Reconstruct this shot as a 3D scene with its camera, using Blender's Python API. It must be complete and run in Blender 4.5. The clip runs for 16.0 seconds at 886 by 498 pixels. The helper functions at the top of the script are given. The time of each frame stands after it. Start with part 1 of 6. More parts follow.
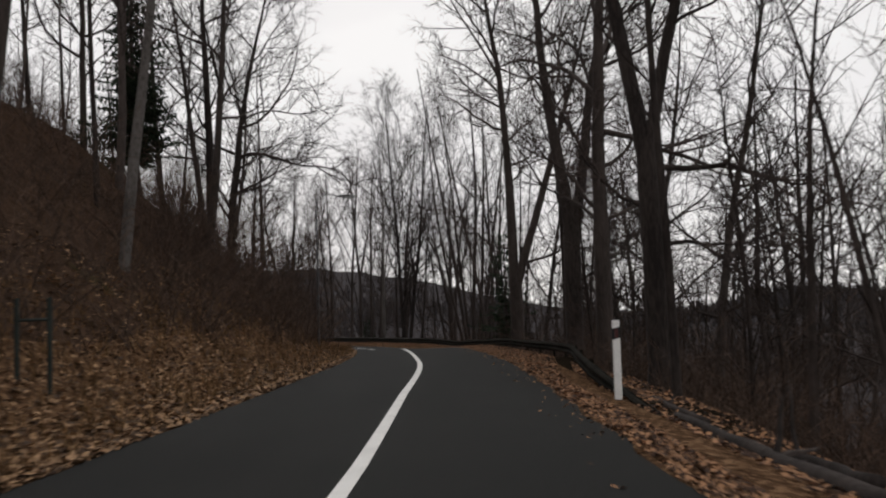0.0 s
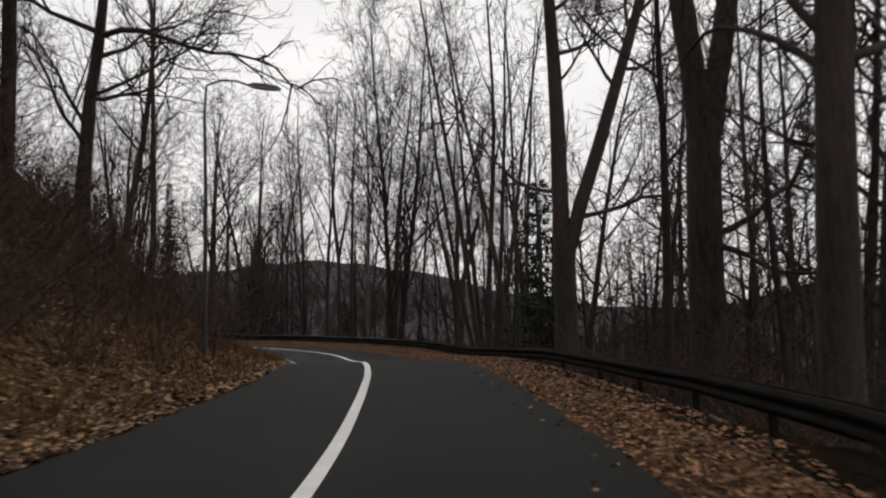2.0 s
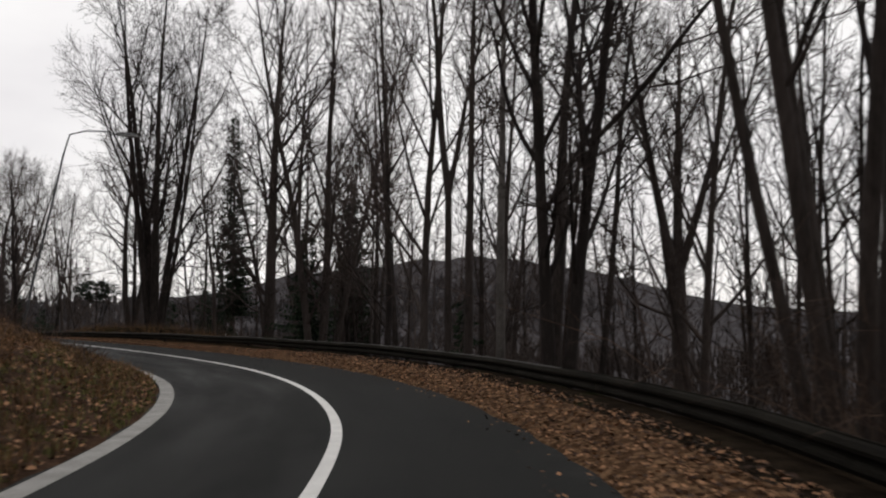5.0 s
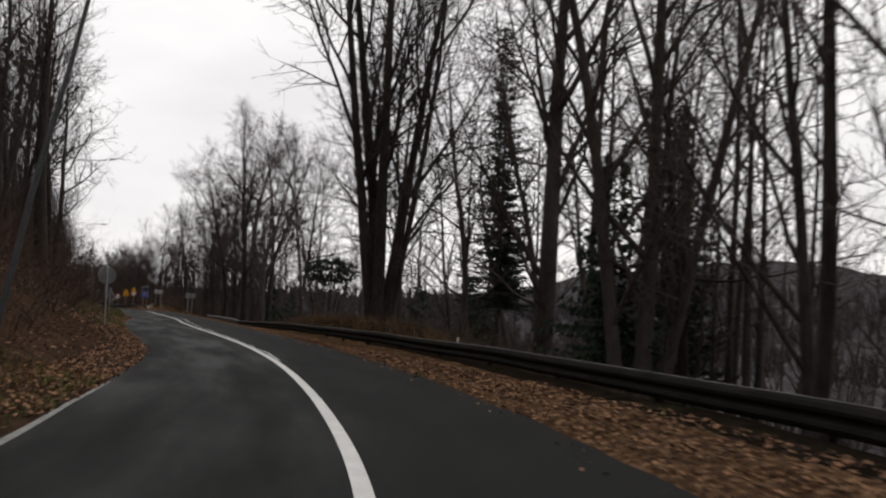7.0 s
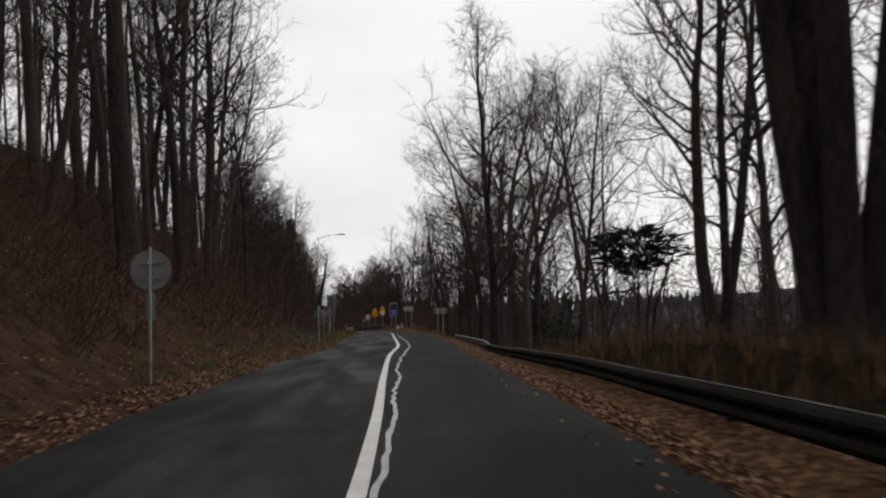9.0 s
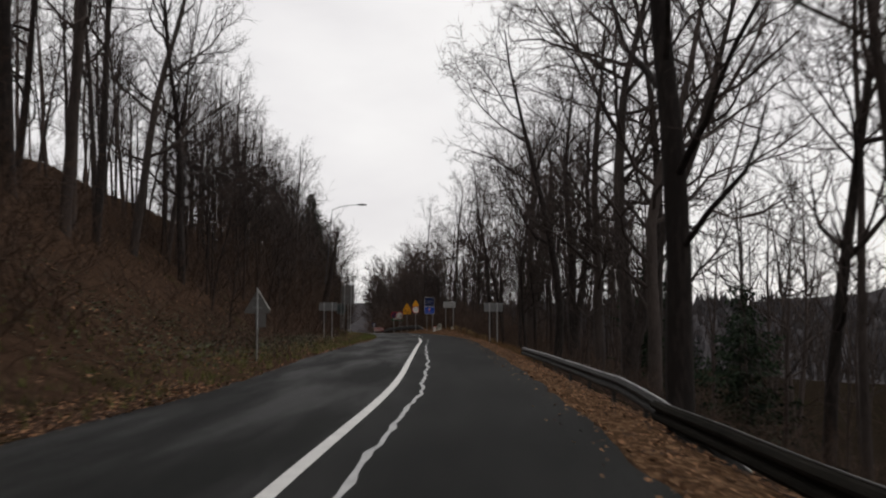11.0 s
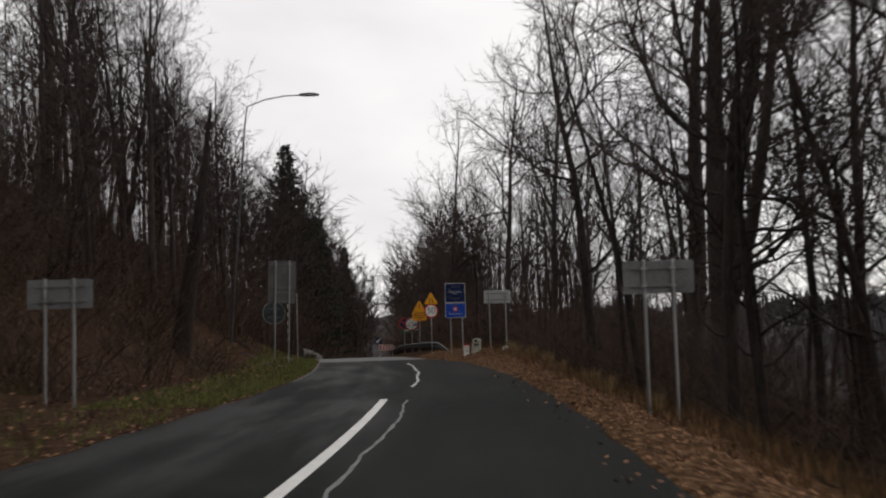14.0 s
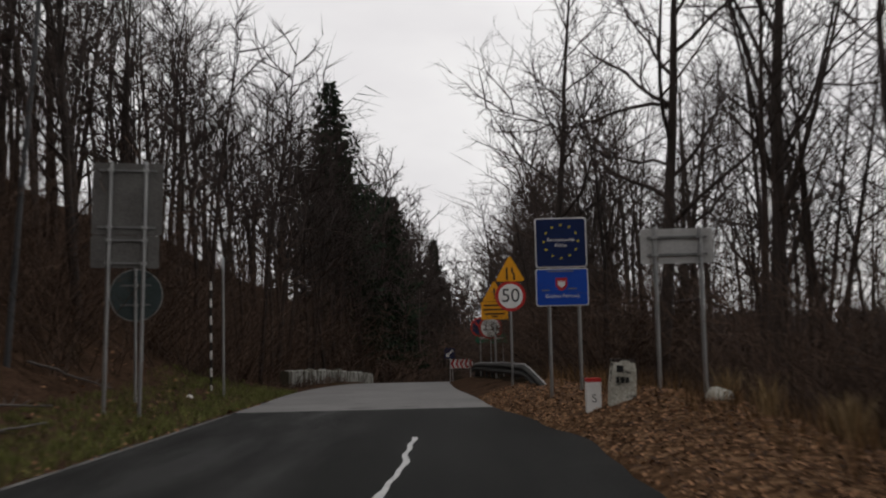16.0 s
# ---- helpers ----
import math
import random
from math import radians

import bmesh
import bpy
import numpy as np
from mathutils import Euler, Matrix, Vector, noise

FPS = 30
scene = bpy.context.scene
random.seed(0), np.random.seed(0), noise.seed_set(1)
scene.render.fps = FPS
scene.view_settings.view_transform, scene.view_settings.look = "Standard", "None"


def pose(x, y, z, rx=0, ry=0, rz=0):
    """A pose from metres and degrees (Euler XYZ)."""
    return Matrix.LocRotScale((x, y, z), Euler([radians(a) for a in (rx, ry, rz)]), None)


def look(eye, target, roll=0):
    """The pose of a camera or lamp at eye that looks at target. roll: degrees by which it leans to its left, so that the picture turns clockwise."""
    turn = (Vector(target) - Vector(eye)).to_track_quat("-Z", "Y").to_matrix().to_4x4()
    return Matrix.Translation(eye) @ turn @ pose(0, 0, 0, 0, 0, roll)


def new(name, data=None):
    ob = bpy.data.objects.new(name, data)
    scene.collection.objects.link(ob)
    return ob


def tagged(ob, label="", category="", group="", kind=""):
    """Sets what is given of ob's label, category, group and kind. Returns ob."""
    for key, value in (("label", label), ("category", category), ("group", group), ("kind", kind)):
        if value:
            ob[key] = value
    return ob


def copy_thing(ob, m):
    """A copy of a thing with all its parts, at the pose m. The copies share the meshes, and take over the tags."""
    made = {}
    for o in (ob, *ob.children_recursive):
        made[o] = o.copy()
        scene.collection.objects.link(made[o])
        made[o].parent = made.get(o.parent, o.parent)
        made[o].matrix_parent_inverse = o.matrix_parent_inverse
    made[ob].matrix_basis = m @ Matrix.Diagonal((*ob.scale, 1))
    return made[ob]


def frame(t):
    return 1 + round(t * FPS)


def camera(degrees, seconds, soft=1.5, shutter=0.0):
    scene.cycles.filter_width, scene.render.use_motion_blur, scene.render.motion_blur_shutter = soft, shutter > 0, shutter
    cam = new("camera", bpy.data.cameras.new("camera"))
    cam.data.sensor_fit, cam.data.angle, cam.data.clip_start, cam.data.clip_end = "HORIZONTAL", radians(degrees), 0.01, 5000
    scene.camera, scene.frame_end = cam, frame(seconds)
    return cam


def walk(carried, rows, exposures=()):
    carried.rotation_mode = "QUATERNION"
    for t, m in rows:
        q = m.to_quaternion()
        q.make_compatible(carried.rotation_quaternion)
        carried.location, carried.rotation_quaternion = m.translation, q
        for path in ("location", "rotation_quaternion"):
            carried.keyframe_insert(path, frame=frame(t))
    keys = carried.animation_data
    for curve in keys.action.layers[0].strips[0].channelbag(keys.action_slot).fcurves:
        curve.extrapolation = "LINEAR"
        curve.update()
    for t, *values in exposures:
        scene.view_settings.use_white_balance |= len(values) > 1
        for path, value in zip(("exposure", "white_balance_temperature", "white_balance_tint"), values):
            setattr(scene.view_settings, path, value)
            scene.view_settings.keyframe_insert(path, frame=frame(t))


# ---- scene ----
cam = camera(44.78, 16.0, soft=2.1, shutter=0.3)
PATH = [
    (0.0, pose(0.000, 0.000, 1.750, 93.862, 1.714, -0.000)),
    (0.5, pose(0.114, 6.061, 1.749, 93.790, 1.882, 0.076)),
    (1.0, pose(0.216, 12.022, 1.750, 93.656, 1.940, 0.139)),
    (1.5, pose(0.347, 17.902, 1.750, 93.668, 1.405, 0.252)),
    (2.0, pose(0.409, 23.619, 1.750, 93.584, 0.894, 0.493)),
    (2.5, pose(0.422, 29.419, 1.750, 93.594, -0.093, 0.894)),
    (3.0, pose(0.338, 35.483, 1.750, 93.703, -1.216, 2.109)),
    (3.5, pose(0.121, 41.707, 1.750, 93.702, -1.276, 3.519)),
    (4.0, pose(-0.244, 48.024, 1.750, 93.704, -0.475, 5.085)),
    (4.5, pose(-0.797, 54.367, 1.720, 93.702, 0.052, 6.858)),
    (5.0, pose(-1.570, 60.673, 1.520, 93.613, -0.018, 9.052)),
    (5.5, pose(-2.710, 66.846, 1.325, 93.501, -1.112, 12.141)),
    (6.0, pose(-4.405, 72.932, 1.301, 93.355, -2.354, 16.068)),
    (6.5, pose(-6.392, 78.935, 1.301, 93.212, -2.016, 20.374)),
    (7.0, pose(-9.004, 84.912, 1.301, 93.394, -2.285, 24.422)),
    (7.5, pose(-12.015, 90.932, 1.302, 93.622, -2.017, 28.529)),
    (8.0, pose(-15.788, 97.242, 1.300, 93.644, -1.348, 32.523)),
    (8.5, pose(-20.406, 103.809, 1.299, 93.664, 0.033, 36.125)),
    (9.0, pose(-25.560, 110.411, 1.297, 93.750, 1.180, 38.822)),
    (9.5, pose(-30.916, 117.065, 1.300, 93.776, 1.934, 40.474)),
    (10.0, pose(-36.365, 123.697, 1.300, 93.699, 0.997, 40.912)),
    (10.5, pose(-41.898, 130.353, 1.300, 93.694, 0.275, 41.080)),
    (11.0, pose(-47.520, 137.063, 1.300, 93.779, 0.113, 41.377)),
    (11.5, pose(-53.203, 143.892, 1.300, 93.919, 0.534, 41.738)),
    (12.0, pose(-59.087, 150.816, 1.299, 93.648, 1.630, 41.915)),
    (12.5, pose(-65.342, 158.055, 1.296, 93.865, 3.600, 42.172)),
    (13.0, pose(-71.750, 165.260, 1.303, 94.226, 2.365, 42.507)),
    (13.5, pose(-77.840, 172.251, 1.302, 94.542, 2.817, 43.235)),
    (14.0, pose(-83.484, 178.651, 1.303, 94.365, 1.702, 44.168)),
    (14.5, pose(-88.734, 184.585, 1.302, 94.528, 0.700, 45.518)),
    (15.0, pose(-93.859, 190.212, 1.302, 94.588, 1.017, 47.054)),
    (15.5, pose(-98.952, 195.491, 1.300, 94.728, 1.426, 48.601)),
    (16.0, pose(-104.238, 200.644, 1.294, 94.962, 1.324, 50.060)),
]
walk(cam, PATH, [(0.0, -0.18), (2.0, -0.12), (4.0, -0.1), (6.0, -0.06), (7.2, -0.06), (8.4, -0.27), (9.0, -0.14), (11.5, -0.18), (12.4, -0.13), (14.6, -0.11), (15.5, -0.21), (16.0, -0.23)])

# ---- world and light: overcast late autumn day ----
world = bpy.data.worlds.new("overcast")
scene.world = world
world.use_nodes = True
wn, wl = world.node_tree.nodes, world.node_tree.links
wn.clear()
w_out, w_bg = wn.new("ShaderNodeOutputWorld"), wn.new("ShaderNodeBackground")
w_sky = wn.new("ShaderNodeTexSky")
w_sky.sky_type, w_sky.sun_disc = "NISHITA", False
w_sky.sun_elevation, w_sky.sun_rotation = radians(32), radians(-8)
w_co, w_map = wn.new("ShaderNodeTexCoord"), wn.new("ShaderNodeMapping")
w_map.inputs["Scale"].default_value = (1.0, 1.0, 2.6)
w_noise, w_ramp = wn.new("ShaderNodeTexNoise"), wn.new("ShaderNodeValToRGB")
w_noise.inputs["Scale"].default_value, w_noise.inputs["Detail"].default_value = 2.6, 5.0
w_ramp.color_ramp.elements[0].position, w_ramp.color_ramp.elements[0].color = 0.28, (0.79, 0.762, 0.78, 1)
w_ramp.color_ramp.elements[1].position, w_ramp.color_ramp.elements[1].color = 0.58, (1.0, 0.978, 0.97, 1)
w_dim = wn.new("ShaderNodeMix")
w_dim.data_type, w_dim.blend_type = "RGBA", "MULTIPLY"
w_dim.inputs["Factor"].default_value = 1.0
w_dim.inputs["B"].default_value = (0.05, 0.05, 0.05, 1)
w_mix = wn.new("ShaderNodeMix")
w_mix.data_type, w_mix.inputs["Factor"].default_value = "RGBA", 0.93
wl.new(w_co.outputs["Generated"], w_map.inputs["Vector"])
wl.new(w_map.outputs["Vector"], w_noise.inputs["Vector"])
wl.new(w_noise.outputs["Fac"], w_ramp.inputs["Fac"])
wl.new(w_sky.outputs["Color"], w_dim.inputs["A"])
wl.new(w_dim.outputs["Result"], w_mix.inputs["A"])
wl.new(w_ramp.outputs["Color"], w_mix.inputs["B"])
wl.new(w_mix.outputs["Result"], w_bg.inputs["Color"])
w_bg.inputs["Strength"].default_value = 1.10
wl.new(w_bg.outputs["Background"], w_out.inputs["Surface"])

sun_lamp = bpy.data.lights.new("sun", "SUN")
sun_lamp.energy, sun_lamp.angle, sun_lamp.color = 0.5, radians(25), (1.0, 0.97, 0.93)
sun = new("sun", sun_lamp)
sun.matrix_world = look((-20, 400, 260), (-40, 100, 0))


# ---- materials ----
def mat(name, dark, light, scale=6.0, rough=0.85, bump=0.3, bump_scale=40.0, fine=0.0, island=0.0, metal=0.0, stretch=(1, 1, 1), spot=None, per_object=0.0, spec=0.2):
    """Two-scale noise between two colours, fine grain, bump; island: how much single pieces differ."""
    m = bpy.data.materials.new(name)
    m.use_nodes = True
    n, l = m.node_tree.nodes, m.node_tree.links
    b = n["Principled BSDF"]
    b.inputs["Roughness"].default_value, b.inputs["Metallic"].default_value = rough, metal
    b.inputs["Specular IOR Level"].default_value = spec
    co, mp = n.new("ShaderNodeTexCoord"), n.new("ShaderNodeMapping")
    mp.inputs["Scale"].default_value = stretch
    l.new(co.outputs["Object"], mp.inputs["Vector"])
    big, small = n.new("ShaderNodeTexNoise"), n.new("ShaderNodeTexNoise")
    big.inputs["Scale"].default_value, big.inputs["Detail"].default_value = scale, 6.0
    small.inputs["Scale"].default_value, small.inputs["Detail"].default_value = bump_scale, 4.0
    for t in (big, small):
        l.new(mp.outputs["Vector"], t.inputs["Vector"])
    ramp = n.new("ShaderNodeValToRGB")
    ramp.color_ramp.elements[0].position, ramp.color_ramp.elements[0].color = 0.34, (*dark, 1)
    ramp.color_ramp.elements[1].position, ramp.color_ramp.elements[1].color = 0.68, (*light, 1)
    mix = n.new("ShaderNodeMath")
    mix.operation = "MULTIPLY_ADD"
    mix.inputs[1].default_value = 0.5
    l.new(small.outputs["Fac"], mix.inputs[0])
    half = n.new("ShaderNodeMath")
    half.operation = "MULTIPLY"
    half.inputs[1].default_value = 0.5
    l.new(big.outputs["Fac"], half.inputs[0])
    l.new(half.outputs[0], mix.inputs[2])
    fac = mix.outputs[0]
    if island or per_object:
        geo = n.new("ShaderNodeNewGeometry" if island else "ShaderNodeObjectInfo")
        add = n.new("ShaderNodeMath")
        add.operation = "MULTIPLY_ADD"
        add.inputs[1].default_value = island or per_object
        l.new(geo.outputs["Random Per Island" if island else "Random"], add.inputs[0])
        sub = n.new("ShaderNodeMath")
        sub.operation = "SUBTRACT"
        sub.inputs[1].default_value = (island or per_object) / 2
        l.new(fac, sub.inputs[0])
        l.new(sub.outputs[0], add.inputs[2])
        fac = add.outputs[0]
    l.new(fac, ramp.inputs["Fac"])
    colour = ramp.outputs["Color"]
    if spot:
        sn, sr, sm = n.new("ShaderNodeTexNoise"), n.new("ShaderNodeValToRGB"), n.new("ShaderNodeMix")
        sn.inputs["Scale"].default_value, sn.inputs["Detail"].default_value = spot[1], 6.0
        l.new(co.outputs["Object"], sn.inputs["Vector"])
        sr.color_ramp.elements[0].position, sr.color_ramp.elements[1].position = spot[2], spot[2] + 0.12
        l.new(sn.outputs["Fac"], sr.inputs["Fac"])
        sm.data_type = "RGBA"
        sm.inputs["B"].default_value = (*spot[0], 1)
        l.new(sr.outputs["Color"], sm.inputs["Factor"])
        l.new(colour, sm.inputs["A"])
        colour = sm.outputs["Result"]
    l.new(colour, b.inputs["Base Color"])
    if bump:
        bp = n.new("ShaderNodeBump")
        bp.inputs["Strength"].default_value, bp.inputs["Distance"].default_value = bump, 0.03
        l.new(small.outputs["Fac"], bp.inputs["Height"])
        l.new(bp.outputs["Normal"], b.inputs["Normal"])
    return m


M_ASPHALT = mat("asphalt", (0.0066, 0.0068, 0.0062), (0.0118, 0.0120, 0.0110), 0.45, 0.72, 0.5, 45, spot=((0.018, 0.0176, 0.0172), 0.22, 0.64), spec=0.10)


def wear_and_sheen(m, amount, gloss, older=None):
    """Streaks along the lanes, with patches: wheel wear, and sky sheen put into the colour; smoother there too."""
    n, l = m.node_tree.nodes, m.node_tree.links
    b = n["Principled BSDF"]
    uv, mp = n.new("ShaderNodeUVMap"), n.new("ShaderNodeMapping")
    uv.uv_map = "along"
    mp.inputs["Scale"].default_value = (0.85, 0.11, 1.0)
    l.new(uv.outputs["UV"], mp.inputs["Vector"])
    t, r = n.new("ShaderNodeTexNoise"), n.new("ShaderNodeMapRange")
    t.inputs["Scale"].default_value, t.inputs["Detail"].default_value, t.inputs["Roughness"].default_value = 1.0, 5.0, 0.58
    l.new(mp.outputs["Vector"], t.inputs["Vector"])
    r.inputs["From Min"].default_value, r.inputs["From Max"].default_value = 0.38, 0.68
    l.new(t.outputs["Fac"], r.inputs["Value"])
    # streaks held back before this stretch: canopy shade put into the colour
    if older:
        sep, canopy_fade, mul = n.new("ShaderNodeSeparateXYZ"), n.new("ShaderNodeMapRange"), n.new("ShaderNodeMath")
        canopy_fade.inputs["From Min"].default_value, canopy_fade.inputs["From Max"].default_value = older
        canopy_fade.inputs["To Min"].default_value = 0.12
        mul.operation = "MULTIPLY"
        l.new(uv.outputs["UV"], sep.inputs["Vector"])
        l.new(sep.outputs["Y"], canopy_fade.inputs["Value"])
        l.new(canopy_fade.outputs["Result"], mul.inputs[0])
        l.new(r.outputs["Result"], mul.inputs[1])
        # stronger left of the line, where the painted sheen is brightest
        lane, both = n.new("ShaderNodeMapRange"), n.new("ShaderNodeMath")
        lane.inputs["From Min"].default_value, lane.inputs["From Max"].default_value = -0.4, 0.6
        lane.inputs["To Min"].default_value, lane.inputs["To Max"].default_value = 1.25, 0.35
        both.operation = "MULTIPLY"
        l.new(sep.outputs["X"], lane.inputs["Value"])
        l.new(lane.outputs["Result"], both.inputs[0])
        l.new(mul.outputs[0], both.inputs[1])
        r = both
    worn = r.outputs[0]
    old = b.inputs["Base Color"].links[0].from_socket
    mix = n.new("ShaderNodeMix")
    mix.data_type, mix.blend_type = "RGBA", "ADD"
    mix.inputs["B"].default_value = (amount, amount * 0.99, amount * 0.96, 1)
    l.new(worn, mix.inputs["Factor"])
    l.new(old, mix.inputs["A"])
    l.new(mix.outputs["Result"], b.inputs["Base Color"])
    q = n.new("ShaderNodeMapRange")
    q.inputs["To Min"].default_value, q.inputs["To Max"].default_value = 0.85, gloss
    l.new(worn, q.inputs["Value"])
    l.new(q.outputs["Result"], b.inputs["Roughness"])


def leafy(m, scale):
    """Leaf-sized patches, each with its own brown, and a rough surface of overlapping leaves."""
    n, l = m.node_tree.nodes, m.node_tree.links
    b = n["Principled BSDF"]
    co, v, ramp, mix, bp = (n.new("ShaderNode" + k) for k in ("TexCoord", "TexVoronoi", "ValToRGB", "Mix", "Bump"))
    v.inputs["Scale"].default_value, v.inputs["Randomness"].default_value = scale, 1.0
    l.new(co.outputs["Object"], v.inputs["Vector"])
    sep = n.new("ShaderNodeSeparateColor")
    l.new(v.outputs["Color"], sep.inputs["Color"])
    l.new(sep.outputs["Red"], ramp.inputs["Fac"])
    e = ramp.color_ramp.elements
    e[0].position, e[0].color = 0.0, (0.020, 0.011, 0.007, 1)
    e[1].position, e[1].color = 1.0, (0.270, 0.165, 0.095, 1)
    for p, c in ((0.35, (0.060, 0.034, 0.020, 1)), (0.75, (0.125, 0.072, 0.040, 1))):
        e.new(p).color = c
    old = b.inputs["Base Color"].links[0].from_socket
    mix.data_type = "RGBA"
    mix.inputs["Factor"].default_value = 0.72
    l.new(old, mix.inputs["A"])
    l.new(ramp.outputs["Color"], mix.inputs["B"])
    l.new(mix.outputs["Result"], b.inputs["Base Color"])
    bp.inputs["Strength"].default_value, bp.inputs["Distance"].default_value = 1.0, 0.03
    l.new(v.outputs["Distance"], bp.inputs["Height"])
    l.new(bp.outputs["Normal"], b.inputs["Normal"])


wear_and_sheen(M_ASPHALT, 0.0066, 0.60, (50.0, 115.0))
M_ASPHALT_PALE = mat("pale_asphalt", (0.11, 0.107, 0.104), (0.20, 0.195, 0.19), 0.5, 0.8, 0.3, 60, spot=((0.06, 0.058, 0.056), 0.7, 0.62))
M_LINE = mat("line_paint", (0.55, 0.54, 0.52), (0.80, 0.79, 0.76), 3.0, 0.7, 0.2, 50)
M_EDGE_PAINT = mat("worn_edge_paint", (0.15, 0.145, 0.135), (0.36, 0.35, 0.33), 2.0, 0.8, 0.3, 30)
M_EDGE_FAINT = mat("faint_edge_paint", (0.035, 0.034, 0.032), (0.19, 0.185, 0.175), 1.2, 0.85, 0.3, 18)
M_SEAL_FAINT = mat("faint_crack_filler", (0.10, 0.10, 0.10), (0.30, 0.30, 0.295), 3.0, 0.8, 0.2, 50)
M_SEAL = mat("crack_filler", (0.34, 0.34, 0.34), (0.62, 0.62, 0.61), 3.0, 0.8, 0.2, 50)
M_SOIL = mat("leafy_soil", (0.014, 0.009, 0.0065), (0.088, 0.054, 0.036), 2.2, 0.95, 1.0, 16, spot=((0.030, 0.031, 0.012), 0.22, 0.62), spec=0.0)
# mossy soil, its colour darkened for the shade under rail and trees
M_DUFF = mat("shaded_mossy_soil", (0.006, 0.005, 0.0042), (0.030, 0.022, 0.015), 3.0, 0.95, 1.0, 22, spot=((0.016, 0.018, 0.008), 0.8, 0.60), spec=0.0)
M_LEAF = mat("fallen_leaf", (0.034, 0.016, 0.009), (0.315, 0.165, 0.085), 2.0, 0.85, 0.0, 20, island=0.9)
M_LEAF_PALE = mat("tan_leaf", (0.040, 0.022, 0.012), (0.330, 0.200, 0.108), 2.0, 0.85, 0.0, 20, island=0.9)
M_LITTER = mat("leaf_litter", (0.024, 0.014, 0.009), (0.135, 0.080, 0.046), 6.0, 0.95, 1.0, 30, spot=((0.020, 0.013, 0.009), 1.3, 0.60), spec=0.0)
leafy(M_LITTER, 13.0)
M_GRASS = mat("dry_grass", (0.040, 0.024, 0.010), (0.19, 0.105, 0.045), 2.0, 0.9, 0.0, 20, island=0.9)
M_STRAW = mat("straw_grass", (0.11, 0.075, 0.036), (0.34, 0.24, 0.125), 3.0, 0.9, 0.0, 20, island=0.9)
M_GREEN = mat("short_grass", (0.055, 0.064, 0.018), (0.180, 0.190, 0.055), 2.0, 0.9, 0.0, 20, island=0.9)
M_BARK = mat("grey_brown_bark", (0.018, 0.014, 0.0125), (0.066, 0.052, 0.046), 1.6, 0.95, 0.9, 14, stretch=(1, 1, 0.25), per_object=0.3)
M_TWIG = mat("brown_twigs", (0.024, 0.018, 0.0155), (0.070, 0.052, 0.045), 0.6, 0.95, 0.0, 5, per_object=0.3)
M_BIRCH = mat("pale_bark", (0.05, 0.044, 0.04), (0.15, 0.135, 0.125), 1.6, 0.9, 0.5, 14, stretch=(1, 1, 0.5))
M_BRUSH = mat("brush_twigs", (0.034, 0.0225, 0.0165), (0.104, 0.066, 0.047), 0.25, 0.95, 0.0, 5, island=0.5)
M_NEEDLE = mat("spruce_needles", (0.008, 0.014, 0.008), (0.026, 0.040, 0.020), 0.8, 0.85, 0.0, 10, island=0.5)
# raised tone: the haze before the far ridge is mixed into this colour
M_HAZY_HILL = mat("hazy_far_forest", (0.030, 0.028, 0.030), (0.092, 0.086, 0.089), 0.10, 0.95, 0.0, 0.9, spec=0.0, stretch=(1, 1, 0.35))
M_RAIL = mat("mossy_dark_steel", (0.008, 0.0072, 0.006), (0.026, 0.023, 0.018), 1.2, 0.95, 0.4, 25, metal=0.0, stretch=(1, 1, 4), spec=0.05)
M_IVY = mat("bramble_leaf", (0.018, 0.024, 0.010), (0.070, 0.085, 0.034), 2.0, 0.7, 0.0, 20, island=0.9)
M_ZINC = mat("galvanised_steel", (0.30, 0.30, 0.30), (0.46, 0.46, 0.45), 2.0, 0.42, 0.1, 30, metal=0.92)
# zinc darkened: the beam's backlit shade is put into the colour
M_RAIL_ZINC = mat("backlit_zinc", (0.018, 0.018, 0.017), (0.058, 0.056, 0.053), 2.0, 0.75, 0.2, 30, metal=0.25)
M_SIGN_BACK = mat("grey_sign_back", (0.13, 0.13, 0.13), (0.23, 0.23, 0.225), 2.0, 0.6, 0.1, 20, metal=0.2)
M_LIGHT_BACK = mat("light_sign_back", (0.34, 0.335, 0.325), (0.48, 0.475, 0.46), 2.0, 0.6, 0.1, 20)
M_MID_BACK = mat("weathered_sign_back", (0.075, 0.07, 0.066), (0.15, 0.145, 0.138), 2.0, 0.65, 0.1, 20)
M_DARK_BACK = mat("dark_sign_back", (0.035, 0.05, 0.05), (0.07, 0.09, 0.09), 2.0, 0.7, 0.1, 20)
M_WHITE = mat("white_plastic", (0.62, 0.61, 0.58), (0.80, 0.79, 0.77), 4.0, 0.6, 0.05, 30, spot=((0.35, 0.33, 0.28), 3.0, 0.66))
M_BLACK = mat("black_paint", (0.010, 0.010, 0.010), (0.022, 0.022, 0.022), 4.0, 0.6, 0.0)
M_RED = mat("red_film", (0.36, 0.02, 0.02), (0.50, 0.035, 0.03), 4.0, 0.5, 0.0)
M_REFLECTOR = mat("dull_reflector", (0.05, 0.016, 0.014), (0.09, 0.026, 0.022), 4.0, 0.4, 0.0)
M_AMBER = mat("amber_film", (0.62, 0.26, 0.01), (0.80, 0.36, 0.015), 4.0, 0.5, 0.0)
M_BLUE = mat("blue_film", (0.004, 0.012, 0.055), (0.006, 0.018, 0.08), 3.0, 0.45, 0.0)
M_BRIGHT_BLUE = mat("bright_blue_film", (0.008, 0.05, 0.30), (0.012, 0.07, 0.40), 3.0, 0.45, 0.0)
